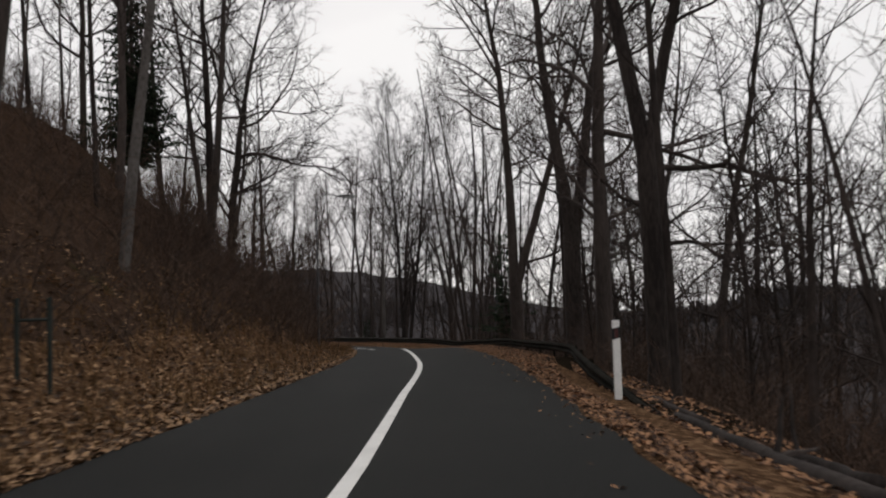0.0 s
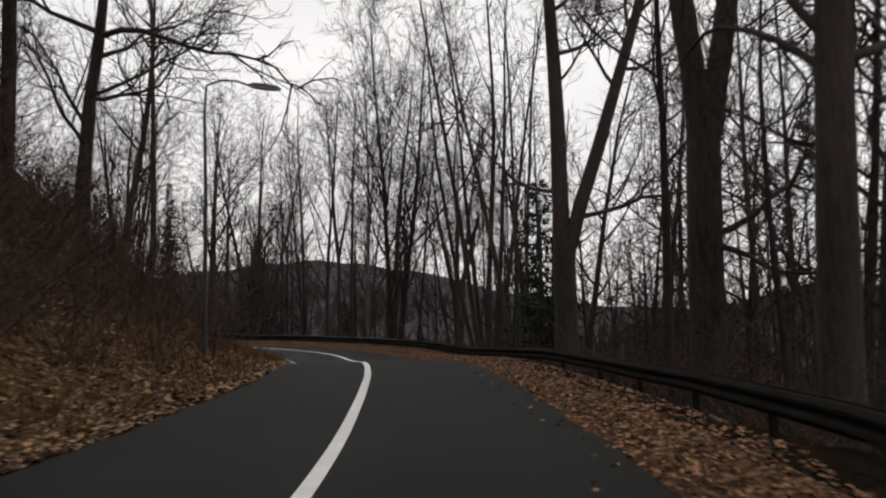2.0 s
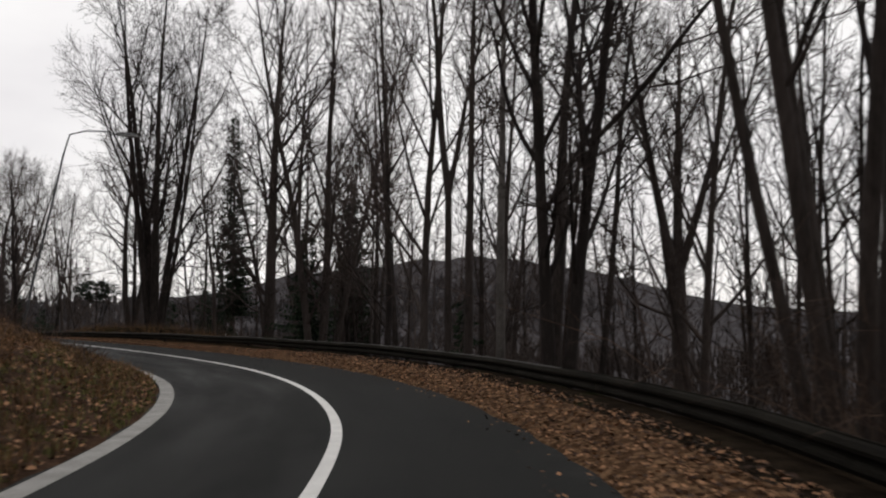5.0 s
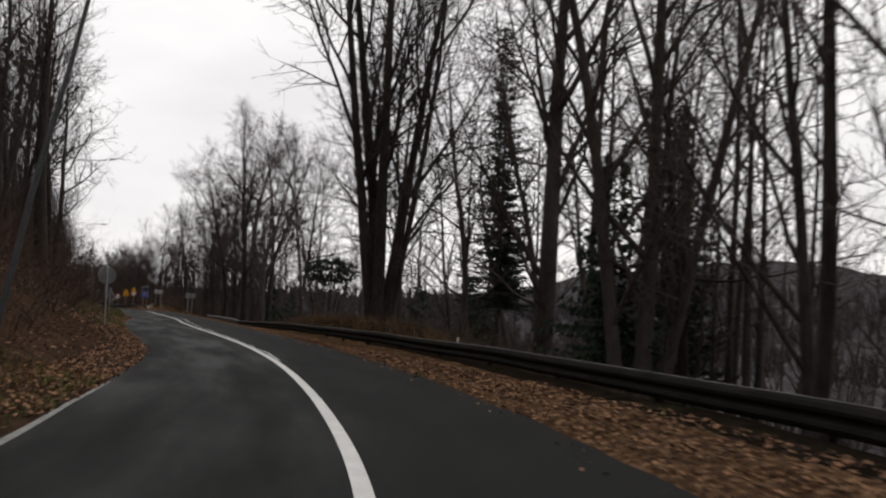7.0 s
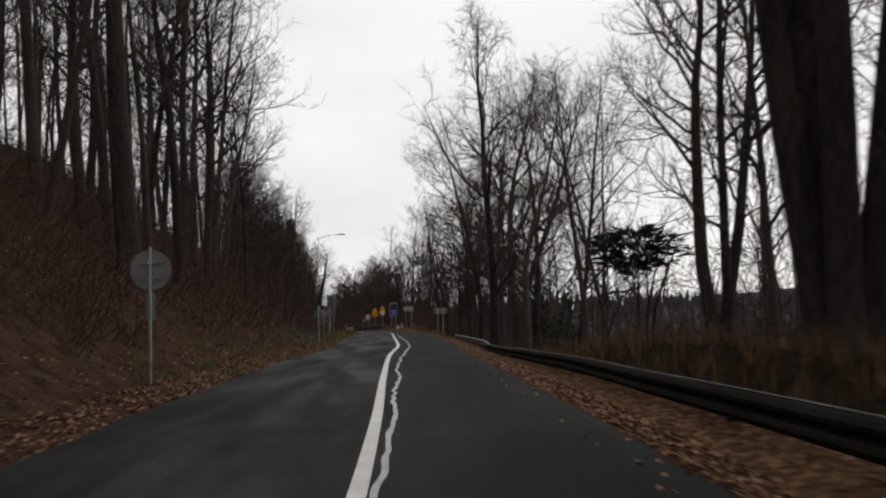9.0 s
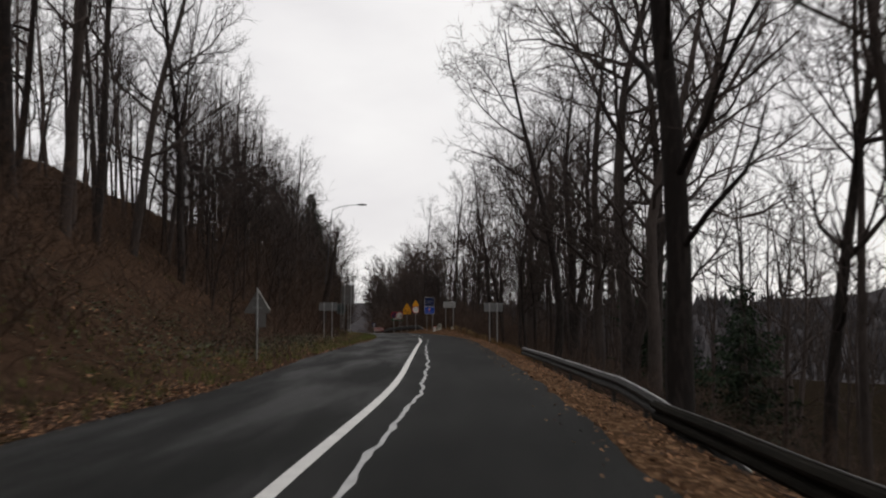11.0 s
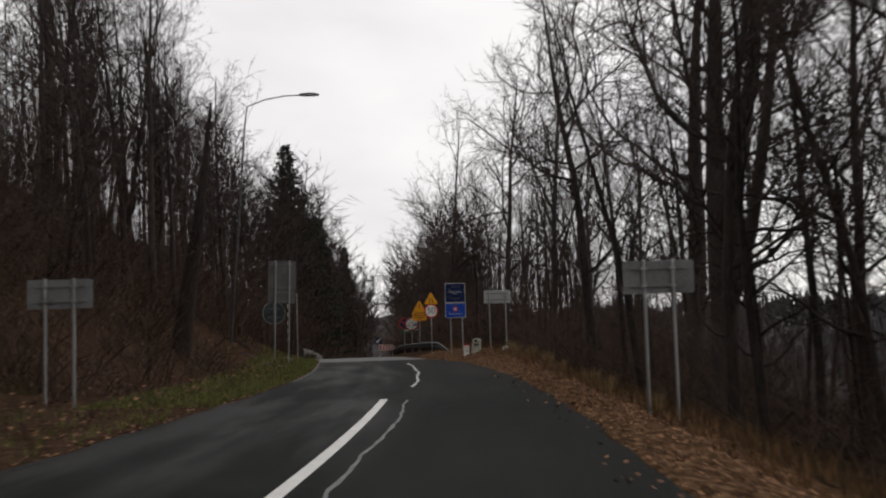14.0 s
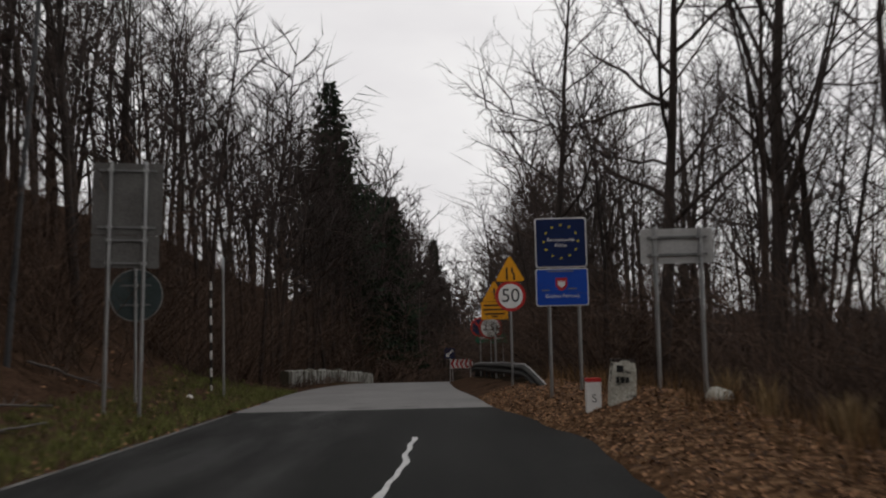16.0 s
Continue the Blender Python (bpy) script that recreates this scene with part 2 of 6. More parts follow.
M_GREEN_SIGN = mat("green_film", (0.008, 0.13, 0.07), (0.012, 0.18, 0.10), 3.0, 0.45, 0.0)
M_YELLOW = mat("yellow_film", (0.55, 0.45, 0.02), (0.70, 0.58, 0.03), 3.0, 0.5, 0.0)
M_STONE = mat("lichen_stone", (0.24, 0.23, 0.19), (0.56, 0.54, 0.47), 4.0, 0.9, 0.6, 25, spot=((0.03, 0.03, 0.025), 8.0, 0.56))
M_PARAPET = mat("white_mossy_plaster", (0.12, 0.12, 0.105), (0.38, 0.37, 0.34), 2.5, 0.9, 0.4, 20, stretch=(1, 1, 0.25), spot=((0.05, 0.045, 0.03), 1.6, 0.45))
M_LAMP = mat("lamp_grey", (0.04, 0.04, 0.042), (0.09, 0.09, 0.092), 2.0, 0.5, 0.05, 20, metal=0.3)
# paler steel that stands in for sky glint on the rail's rim
M_EDGE_GLINT = mat("edge_glint_steel", (0.06, 0.06, 0.056), (0.17, 0.165, 0.155), 1.5, 0.6, 0.1, 20, spot=((0.02, 0.018, 0.015), 0.8, 0.62))
M_DARK_GREEN = mat("dark_green_paint", (0.010, 0.014, 0.012), (0.024, 0.030, 0.026), 3.0, 0.7, 0.1, 20)
M_GLASS = mat("lamp_cover", (0.30, 0.30, 0.30), (0.42, 0.42, 0.41), 4.0, 0.25, 0.0)


# ---- mesh helpers ----
class Build:
    """Collects vertices and faces for one mesh."""

    def __init__(self):
        self.v, self.f, self.uv = [], [], []

    def add(self, verts, faces):
        k = len(self.v)
        self.v.extend(verts)
        self.f.extend([tuple(i + k for i in f) for f in faces])

    def box(self, c, size, m=None):
        x, y, z = (s / 2 for s in size)
        vs = [Vector((c[0] + a * x, c[1] + b * y, c[2] + d * z)) for d in (-1, 1) for a, b in ((-1, -1), (1, -1), (1, 1), (-1, 1))]
        if m:
            vs = [m @ p for p in vs]
        self.add([tuple(p) for p in vs], [(3, 2, 1, 0), (4, 5, 6, 7), (0, 1, 5, 4), (1, 2, 6, 5), (2, 3, 7, 6), (3, 0, 4, 7)])

    def tube(self, pts, rad, k, tip=False, cap=False):
        """A round tube along pts; tip: it ends in a point."""
        n = len(pts)
        pts = [Vector(p) for p in pts]
        base = len(self.v)
        t0 = (pts[1] - pts[0]).normalized()
        side = t0.orthogonal().normalized()
        last = n - 1 if tip else n
        for i in range(last):
            t = (pts[min(i + 1, n - 1)] - pts[max(i - 1, 0)]).normalized()
            side = (side - t * side.dot(t)).normalized()
            up = t.cross(side)
            for j in range(k):
                a = 2 * math.pi * j / k
                q = pts[i] + (side * math.cos(a) + up * math.sin(a)) * rad[i]
                self.v.append((q.x, q.y, q.z))
        for i in range(last - 1):
            for j in range(k):
                a, b = base + i * k + j, base + i * k + (j + 1) % k
                self.f.append((a, b, b + k, a + k))
        if tip:
            self.v.append(tuple(pts[-1]))
            e = len(self.v) - 1
            o = base + (last - 1) * k
            for j in range(k):
                self.f.append((o + j, o + (j + 1) % k, e))
        elif cap:
            o = base + (last - 1) * k
            self.f.append(tuple(range(o, o + k)))
            self.f.append(tuple(range(base + k - 1, base - 1, -1)))

    def plate(self, outline, depth, m):
        """A flat plate: outline in x and z, thickness along y from 0 to depth, placed by m."""
        n = len(outline)
        vs = [m @ Vector((x, 0, z)) for x, z in outline] + [m @ Vector((x, depth, z)) for x, z in outline]
        fs = [tuple(range(n)), tuple(range(2 * n - 1, n - 1, -1))] + [(i, i + n, (i + 1) % n + n, (i + 1) % n) for i in range(n)]
        self.add([tuple(p) for p in vs], fs)

    def mesh(self, name, material, smooth=False):
        me = bpy.data.meshes.new(name)
        me.from_pydata(self.v, [], self.f)
        if self.uv:
            layer = me.uv_layers.new(name="along")
            layer.data.foreach_set("uv", [c for lp in me.loops for c in self.uv[lp.vertex_index]])
        me.materials.append(material)
        if smooth:
            me.polygons.foreach_set("use_smooth", [True] * len(me.polygons))
        me.update()
        return me


def part(name, b, material, parent=None, label="", smooth=False):
    ob = new(name, b.mesh(name, material, smooth) if isinstance(b, Build) else b)
    if parent is not None:
        ob.parent = parent
    if label:
        ob["label"] = label
    return ob


def disc_outline(r, n=32, cx=0.0, cz=0.0):
    return [(cx + r * math.cos(2 * math.pi * i / n), cz + r * math.sin(2 * math.pi * i / n)) for i in range(n)]


def rect_outline(w, h, r=0.03, cx=0.0, cz=0.0, k=4):
    out = []
    for sx, sz, a0 in ((1, 1, 0), (-1, 1, 90), (-1, -1, 180), (1, -1, 270)):
        for i in range(k + 1):
            a = radians(a0 + 90 * i / k)
            out.append((cx + sx * (w / 2 - r) + r * math.cos(a), cz + sz * (h / 2 - r) + r * math.sin(a)))
    return out


def tri_outline(side, r=0.04, cz=0.0, k=4):
    R0 = side / math.sqrt(3)
    out = []
    for a0 in (90, 210, 330):
        cx, cy = (R0 - 2 * r) * math.cos(radians(a0)), (R0 - 2 * r) * math.sin(radians(a0)) + cz
        for i in range(k + 1):
            a = radians(a0 - 60 + 120 * i / k)
            out.append((cx + r * math.cos(a), cy + r * math.sin(a)))
    return out


def lettering(text, size, material, parent, m, name="lettering", wide=1.0):
    """Raised letters, centred, in the x-z plane of m and facing its -y."""
    cu = bpy.data.curves.new(name, "FONT")
    cu.body, cu.size, cu.align_x, cu.align_y, cu.extrude = text, size, "CENTER", "CENTER", 0.002
    tmp = bpy.data.objects.new("tmp", cu)
    scene.collection.objects.link(tmp)
    me = bpy.data.meshes.new_from_object(tmp.evaluated_get(bpy.context.evaluated_depsgraph_get()))
    bpy.data.objects.remove(tmp)
    me.transform(m @ pose(0, 0, 0, 90, 0, 0) @ Matrix.Diagonal((wide, 1, 1, 1)))
    me.materials.clear()
    me.materials.append(material)
    return part(name, me, material, parent)


# ---- the road's line and the lie of the land ----
CENTRE = [
    (-8.76, -300.0), (-5.16, -180.0), (-3.36, -120.0), (-2.46, -80.0), (-2.0, -57.0), (-1.76, -39.97), (-1.38, -19.98), (-1.00, 0.02), (-0.72, 15.02), (-0.58, 29.99), (-0.93, 39.95), (-1.60, 49.87),
    (-2.66, 59.76), (-3.78, 67.56), (-5.41, 75.37), (-8.10, 82.89), (-11.67, 90.05), (-15.97, 96.78), (-21.82, 104.84),
    (-28.06, 112.64), (-34.57, 120.23), (-42.51, 129.22), (-52.38, 140.53), (-62.00, 152.00), (-72.65, 163.92),
    (-83.35, 175.82), (-94.02, 187.70), (-103.73, 197.63), (-112.50, 205.60), (-123.40, 214.60), (-133.20, 222.30),
    (-152.1, 238.7), (-174.0, 259.2), (-211.1, 295.6), (-288.9, 374.9), (-390.4, 483.5), (-525.7, 629.5), (-759.8, 882.8), (-1058.6, 1203.5),
]


def catmull(points, step=0.5):
    p = np.array([2 * np.array(points[0]) - np.array(points[1]), *points, 2 * np.array(points[-1]) - np.array(points[-2])], float)
    out = []
    for i in range(1, len(p) - 2):
        n = max(2, int(np.hypot(*(p[i + 1] - p[i])) / 0.25))
        for u in np.linspace(0, 1, n, endpoint=False):
            a, b, c, d = p[i - 1], p[i], p[i + 1], p[i + 2]
            out.append(0.5 * (2 * b + (c - a) * u + (2 * a - 5 * b + 4 * c - d) * u * u + (3 * b - a - 3 * c + d) * u ** 3))
    out = np.array(out + [p[-2]])
    arc = np.concatenate([[0], np.cumsum(np.hypot(*np.diff(out, axis=0).T))])
    s = np.arange(0, arc[-1], step)
    return np.stack([np.interp(s, arc, out[:, 0]), np.interp(s, arc, out[:, 1])], 1), s


LINE_XY, LINE_S = catmull(CENTRE)
LINE_S = LINE_S - 40.0 - 260.1
for _ in range(6):
    LINE_XY[1:-1] = (LINE_XY[:-2] + 2 * LINE_XY[1:-1] + LINE_XY[2:]) / 4
LINE_T = np.gradient(LINE_XY, axis=0)
for _ in range(8):
    LINE_T[1:-1] = (LINE_T[:-2] + 2 * LINE_T[1:-1] + LINE_T[2:]) / 4
LINE_T /= np.hypot(LINE_T[:, 0], LINE_T[:, 1])[:, None]
S_END = LINE_S[-1]


def at(s, o):
    """The place o metres to the right of the centre line, s metres along it."""
    x, y = np.interp(s, LINE_S, LINE_XY[:, 0]), np.interp(s, LINE_S, LINE_XY[:, 1])
    tx, ty = np.interp(s, LINE_S, LINE_T[:, 0]), np.interp(s, LINE_S, LINE_T[:, 1])
    k = math.hypot(tx, ty)
    return x + o * ty / k, y - o * tx / k


def heading(s):
    """Degrees about z of the road's direction from +y."""
    return math.degrees(math.atan2(-np.interp(s, LINE_S, LINE_T[:, 0]), np.interp(s, LINE_S, LINE_T[:, 1])))


def along(x, y):
    """s and o of a place."""
    d = (LINE_XY[:, 0] - x) ** 2 + (LINE_XY[:, 1] - y) ** 2
    i = int(np.argmin(d))
    return LINE_S[i], (x - LINE_XY[i, 0]) * LINE_T[i, 1] - (y - LINE_XY[i, 1]) * LINE_T[i, 0]


def left_edge(s):
    return -np.interp(s, [0, 30, 45, 60, 75, 100, 115, 132, 150, 170, 190, 210, 228, 240, 258, 285], [2.85, 2.95, 2.5, 2.4, 2.85, 3.2, 3.0, 3.6, 3.6, 3.3, 3.65, 3.4, 3.1, 2.85, 2.65, 2.4])


def right_edge(s):
    return np.interp(s, [0, 30, 50, 66, 76, 90, 120, 135, 150, 170, 200, 225, 240, 250, 258, 285], [2.7, 2.55, 2.8, 2.75, 2.45, 2.5, 2.65, 2.9, 3.1, 2.95, 3.3, 3.25, 3.3, 3.3, 2.5, 2.1])


def road_z(s):
    s = np.asarray(s, float)
    x = np.maximum(s - 252.0, 0)
    u = np.clip((s - 52.0) / 18.0, 0, 1)
    return np.where(x < 60, -0.00046 * x * x, -1.656 - 0.0552 * (x - 60)) + 0.45 * (1 - u * u * (3 - 2 * u))


def bank(s):
    """How high the bank stands at the roadside: low at the nose of the bend."""
    return np.interp(s, [-40, 30, 45, 57, 66, 86, 98, 116, 235, 262, 300, 400], [0.8, 0.8, 1.05, 1.0, 0.34, 0.14, 0.35, 0.84, 0.82, 0.7, 0.8, 0.8])


def smooth_noise(x, y, size, seed=0.0):
    return noise.noise(Vector((x / size + seed * 7.3, y / size - seed * 3.1, seed)))


def ridge(x, y):
    """Height of the far side of the valley."""
    a = math.degrees(math.atan2(x + 5, y - 70))
    return 1 + 15 / (1 + math.exp((a - 9) / 2.5)) + 5 / (1 + math.exp((a - 4) / 2.5)) + 30 * math.exp(-((a + 10) / 11) ** 2) + 5 * math.exp(-((a + 3) / 3) ** 2) + 4 * math.exp(-((a + 17) / 3.5) ** 2) + 2 * math.exp(-((a - 16) / 6) ** 2) + 7 * math.exp(-((a + 42) / 12) ** 2)


def ground_z(s, o, x=None, y=None):
    """Height of the land at s, o."""
    if x is None:
        x, y = at(s, o)
    le, re, rz = float(left_edge(s)), float(right_edge(s)), float(road_z(s))
    if o < le:
        a, g = le - o, float(bank(s))
        a = max(0.04 * a, a - float(np.interp(s, [172, 186, 200, 214, 240, 256, 262], [0, 1.6, 2.6, 3.8, 2.4, 0.9, 0.2])))
        near = np.interp(a, [0, 0.5, 1.2, 2.2, 4, 8, 12, 16, 30, 60, 90, 1300], [0.0, 0.06, 0.18, 0.6, 2.2, 6.0, 9.2, 11.6, 16, 20, 22, 60])
        low = np.interp(a, [0, 0.5, 1.5, 3, 6, 16, 30, 60, 90, 1300], [0.0, 0.1, 0.45, 0.75, 1.2, 4.5, 10, 15, 18, 60])
        z = g * near + (1 - g) * low
        z += smooth_noise(x, y, 2.2) * min(0.16, a * 0.05) + smooth_noise(x, y, 9, 2) * min(0.9, a * 0.08) + smooth_noise(x, y, 4.2, 3) * min(0.5, a * 0.06)
    elif o > re:
        a = o - re
        rim = float(np.interp(s, [-40, 0, 14, 20, 33, 42, 60, 72, 130, 150, 165, 200, 222, 238, 252, 275], [-0.2, -0.25, -0.25, -0.05, 0.10, 0.06, 0.06, 0.27, 0.27, 0.0, -0.5, -0.6, -0.3, -0.05, 0.52, 0.25]))
        z = float(np.interp(a, [0, 0.9, 1.5, 2.1, 3.2], [0.0, (0.15 if rim < 0 else 0.7) * rim, rim, rim - (0.2 if rim < 0.1 else 0.04), rim - 0.5]))
        fall = float(np.interp(s, [-40, 108, 125, 148, 160, 200, 225, 250, 300], [1, 1, 0.45, 0.45, 1, 1, 0.7, 0.35, 0.35]))
        z += float(np.interp(s, [108, 122, 145, 156], [0, 1, 1, 0])) * float(np.interp(a, [1.4, 2.4, 5, 8], [0, 0.75, 0.5, 0]))
        z += fall * float(np.interp(a, [3.2, 6, 16, 30, 60, 150], [0, -1.5, -7.0, -12, -19, -30]))
        z += smooth_noise(x, y, 1.7) * min(0.07, a * 0.04) + smooth_noise(x, y, 8, 4) * min(0.8, max(0, a - 3) * 0.1)
        if a > 150:
            h = ridge(x, y) + smooth_noise(x, y, 170, 5) * 11 + smooth_noise(x, y, 60, 6) * 7.0 + smooth_noise(x, y, 24, 3) * 2.0
            z = float(np.interp(a, [150, 260, 520, 800, 1600], [-30 * fall, -20, h, h * 0.85, h * 0.4]))
    else:
        z = -0.12
    if s > 430:
        t = min(1.0, (s - 430) / 330.0)
        t = t * t * (3 - 2 * t)
        far = 5 + 7 * smooth_noise(x, y, 160, 7) + 5 * smooth_noise(x, y, 55, 6) + 2.5 * smooth_noise(x, y, 24, 3)
        return (z + rz) * (1 - t) + t * max(far, z if o > 0 else far)
    return z + rz


def place(x, y, dz=0.0):
    s, o = along(x, y)
    return ground_z(s, o, x, y) + dz


# ground: one sheet along the road, from the bank over the road bed and the valley to the far ridge
s_rows = [-299, -200, -140, -100, -70] + list(np.arange(-50, 300, 1.0)) + list(np.arange(300, 430, 4.0)) + list(np.arange(430, S_END - 1, 30.0)) + [S_END - 1]
left_a = [0.0, 0.3, 0.7, 1.2, 1.7, 2.3, 3, 4, 5, 6.5, 8, 10, 12, 14.5, 18, 23, 30, 42, 56, 75, 110, 160, 260, 450, 800, 1250]
right_a = [0.0, 0.3, 0.7, 1.1, 1.5, 1.9, 2.4, 3, 3.8, 5, 6.5, 8.5, 11, 14, 18, 24, 32, 45, 62, 90, 130, 170, 215, 260, 310, 360, 410, 460, 520, 580, 650, 750, 900, 1150, 1500]
gb = Build()
cols = len(left_a) + len(right_a)
for s in s_rows:
    le, re = float(left_edge(s)), float(right_edge(s))
    for o in [le - a for a in reversed(left_a)] + [re + a for a in right_a]:
        x, y = at(s, max(o, le - 75))
        if o < le - 75:
            x, y = x - 0.93 * (le - 75 - o), y - 0.37 * (le - 75 - o)
        edge = o in (le, re) and s < 430
        gb.v.append((x, y, float(road_z(s)) - 0.02 if edge else ground_z(s, o, x, y)))
for i in range(len(s_rows) - 1):
    for j in range(cols - 1):
        a = i * cols + j
        gb.f.append((a, a + 1, a + 1 + cols, a + cols))
ground_me = gb.mesh("ground", M_SOIL, True)
ground_me.materials.append(M_HAZY_HILL)
ground_me.materials.append(M_LITTER)
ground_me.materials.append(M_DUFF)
k_far = len(left_a) + right_a.index(90)
j_lit = len(left_a) + right_a.index(1.1)
j_left, j_right = len(left_a) - 1 - left_a.index(3), len(left_a) + right_a.index(2.4)


def cover(i):
    """Which surface a piece of the ground has: woods far off, leaf litter beside the road, shade-darkened soil right of
    it, else soil.
    """
    s, j = s_rows[i // (cols - 1)], i % (cols - 1)
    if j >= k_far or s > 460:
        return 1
    if len(left_a) <= j < (j_right if s > 168 else j_lit) and s < 262 or j_left <= j < len(left_a) - 1 and s < 70:
        return 2
    # from under the rail outwards: soil with the shade painted in
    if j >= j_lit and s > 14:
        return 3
    return 0


ground_me.polygons.foreach_set("material_index", [cover(i) for i in range(len(ground_me.polygons))])
tagged(part("ground", ground_me, M_SOIL), "leaf-strewn woodland slope with far wooded ridge", "ground", kind="structure")


def strip(name, s0, s1, lo, hi, dz, material, label, category, step=1.0, thick=0.0, across=1):
    """A sheet along the road between two offsets (functions of s)."""
    b = Build()
    n = max(2, int((s1 - s0) / step) + 1)
    for s in np.linspace(s0, s1, n):
        a, c = lo(s), hi(s)
        for j in range(across + 1):
            x, y = at(s, a + (c - a) * j / across)
            b.v.append((x, y, float(road_z(s)) + dz))
            b.uv.append((a + (c - a) * j / across, s))
        if thick:
            for e in (a, c):
                x, y = at(s, e)
                b.uv.append((e, s))
                b.v.append((x, y, float(road_z(s)) + dz - thick))
    w = across + 1 + (2 if thick else 0)
    for i in range(n - 1):
        o = i * w
        for j in range(across):
            b.f.append((o + j, o + j + 1, o + j + 1 + w, o + j + w))
        if thick:
            b.f.append((o + across + 1, o, o + w, o + across + 1 + w))
            b.f.append((o + across, o + across + 2, o + across + 2 + w, o + across + w))
    return tagged(part(name, b, material), label, category, kind="structure")


def ragged(edge, amp, sign):
    return lambda s: float(edge(s)) + sign * amp * (smooth_noise(s, 3, 1.3, 8) + 0.6 * smooth_noise(s, 9, 4.0, 9))


SEAM = 257.5
strip("road", -250, SEAM, ragged(left_edge, 0.12, -1), ragged(right_edge, 0.12, 1), 0.0, M_ASPHALT, "dark worn asphalt road with patches", "road", 0.5, 0.14, 4)
strip("road_beyond", SEAM, 440, lambda s: float(left_edge(s)), lambda s: float(right_edge(s)), 0.0, M_ASPHALT_PALE, "pale grey older asphalt beyond the border seam", "road", 1.0, 0.14, 2)


def line_o(s):
    return float(np.interp(s, [10, 20, 44, 58], [0.0, -0.11, -0.11, 0.0]))


strip("centre_line", -250, 227.0, lambda s: line_o(s) - 0.075, lambda s: line_o(s) + 0.075, 0.005, M_LINE, "solid white painted centre line", "road marking", 0.5)
strip("edge_line", 60, 104, lambda s: float(left_edge(s)) + 0.02, lambda s: float(left_edge(s)) + float(np.interp(s, [86, 94, 104], [0.30, 0.14, 0.07])), 0.004, M_EDGE_PAINT, "pale worn edge strip on the inside of the bend", "road marking", 0.5)
strip("edge_line", 236, 257, lambda s: float(left_edge(s)) + 0.02, lambda s: float(left_edge(s)) + 0.11, 0.004, M_EDGE_FAINT, "faint worn white edge line", "road marking", 0.5)


def crack_o(s):
    base = np.interp(s, [112, 125, 140, 165, 187, 200, 212, 224, 231.5, 233.5, 237, 243, 247, 252], [0.14, 0.16, 0.32, 0.54, 0.60, 0.43, 0.42, 0.47, 0.50, 0.56, 0.68, 0.88, 1.02, 1.07])
    return base + 0.05 * smooth_noise(s, 1, 0.7, 12) + 0.09 * smooth_noise(s, 5, 2.6, 13)


def crack_w(s):
    return (0.028 if s < 205 or s > 231 else 0.019) + 0.03 * max(0, smooth_noise(s, 4, 0.9, 14) + 0.1)


for c0, c1, paint in ((112, 208, M_SEAL), (208, 226.5, M_SEAL_FAINT), (231.5, 250.8, M_SEAL)):
    strip("filled_crack", c0, c1, lambda s: crack_o(s) - crack_w(s), lambda s: crack_o(s) + crack_w(s), 0.004, paint, "crooked pale filled joint beside the centre line", "road marking", 0.25)


# ---- trees ----
def branch_path(rng, p, d, length, n, wander, up):
    pts, d = [Vector(p)], Vector(d).normalized()
    for i in range(n):
        d = (d + Vector((rng.gauss(0, wander), rng.gauss(0, wander), rng.gauss(0, wander) + up))).normalized()
        pts.append(pts[-1] + d * (length / n))
    return pts


def on_path(pts, t):
    k = min(t, 0.999) * (len(pts) - 1)
    i = int(k)
    return pts[i].lerp(pts[i + 1], k - i), (pts[i + 1] - pts[i]).normalized()


def swing(rng, d, angle):
    """A direction at that angle from d, on a random side."""
    side = d.orthogonal().normalized()
    side.rotate(Matrix.Rotation(rng.uniform(0, 2 * math.pi), 3, d))
    return d * math.cos(angle) + side * math.sin(angle)


STYLES = {
    # clear: bare share of the stem; n: limbs, branches, sprays, twigs; angle of limbs; reach: longest limb as share of height; widest: where along the crown
    "tall": dict(clear=0.36, n=(14, 6, 5, 3), angle=(35, 68), reach=0.26, up=0.09, bend=0.11, widest=0.35),
    "slim": dict(clear=0.34, n=(15, 5, 5, 3), angle=(30, 62), reach=0.19, up=0.08, bend=0.10, widest=0.4),
    "fan": dict(clear=0.22, n=(17, 6, 5, 3), angle=(26, 46), reach=0.36, up=0.07, bend=0.08, widest=0.2),
    "wide": dict(clear=0.25, n=(14, 7, 5, 4), angle=(45, 80), reach=0.36, up=0.07, bend=0.20, widest=0.4),
    "leader": dict(clear=0.28, n=(15, 6, 5, 4), angle=(38, 72), reach=0.32, up=0.09, bend=0.15, widest=0.3),
    "spread": dict(clear=0.22, n=(18, 8, 6, 3), angle=(20, 46), reach=0.36, up=0.07, bend=0.07, widest=0.2),
    "stool": dict(clear=0.36, n=(10, 5, 4, 3), angle=(24, 46), reach=0.22, up=0.09, bend=0.07, widest=0.3),
    "pole": dict(clear=0.42, n=(15, 5, 5, 3), angle=(34, 66), reach=0.17, up=0.07, bend=0.09, widest=0.4),
}


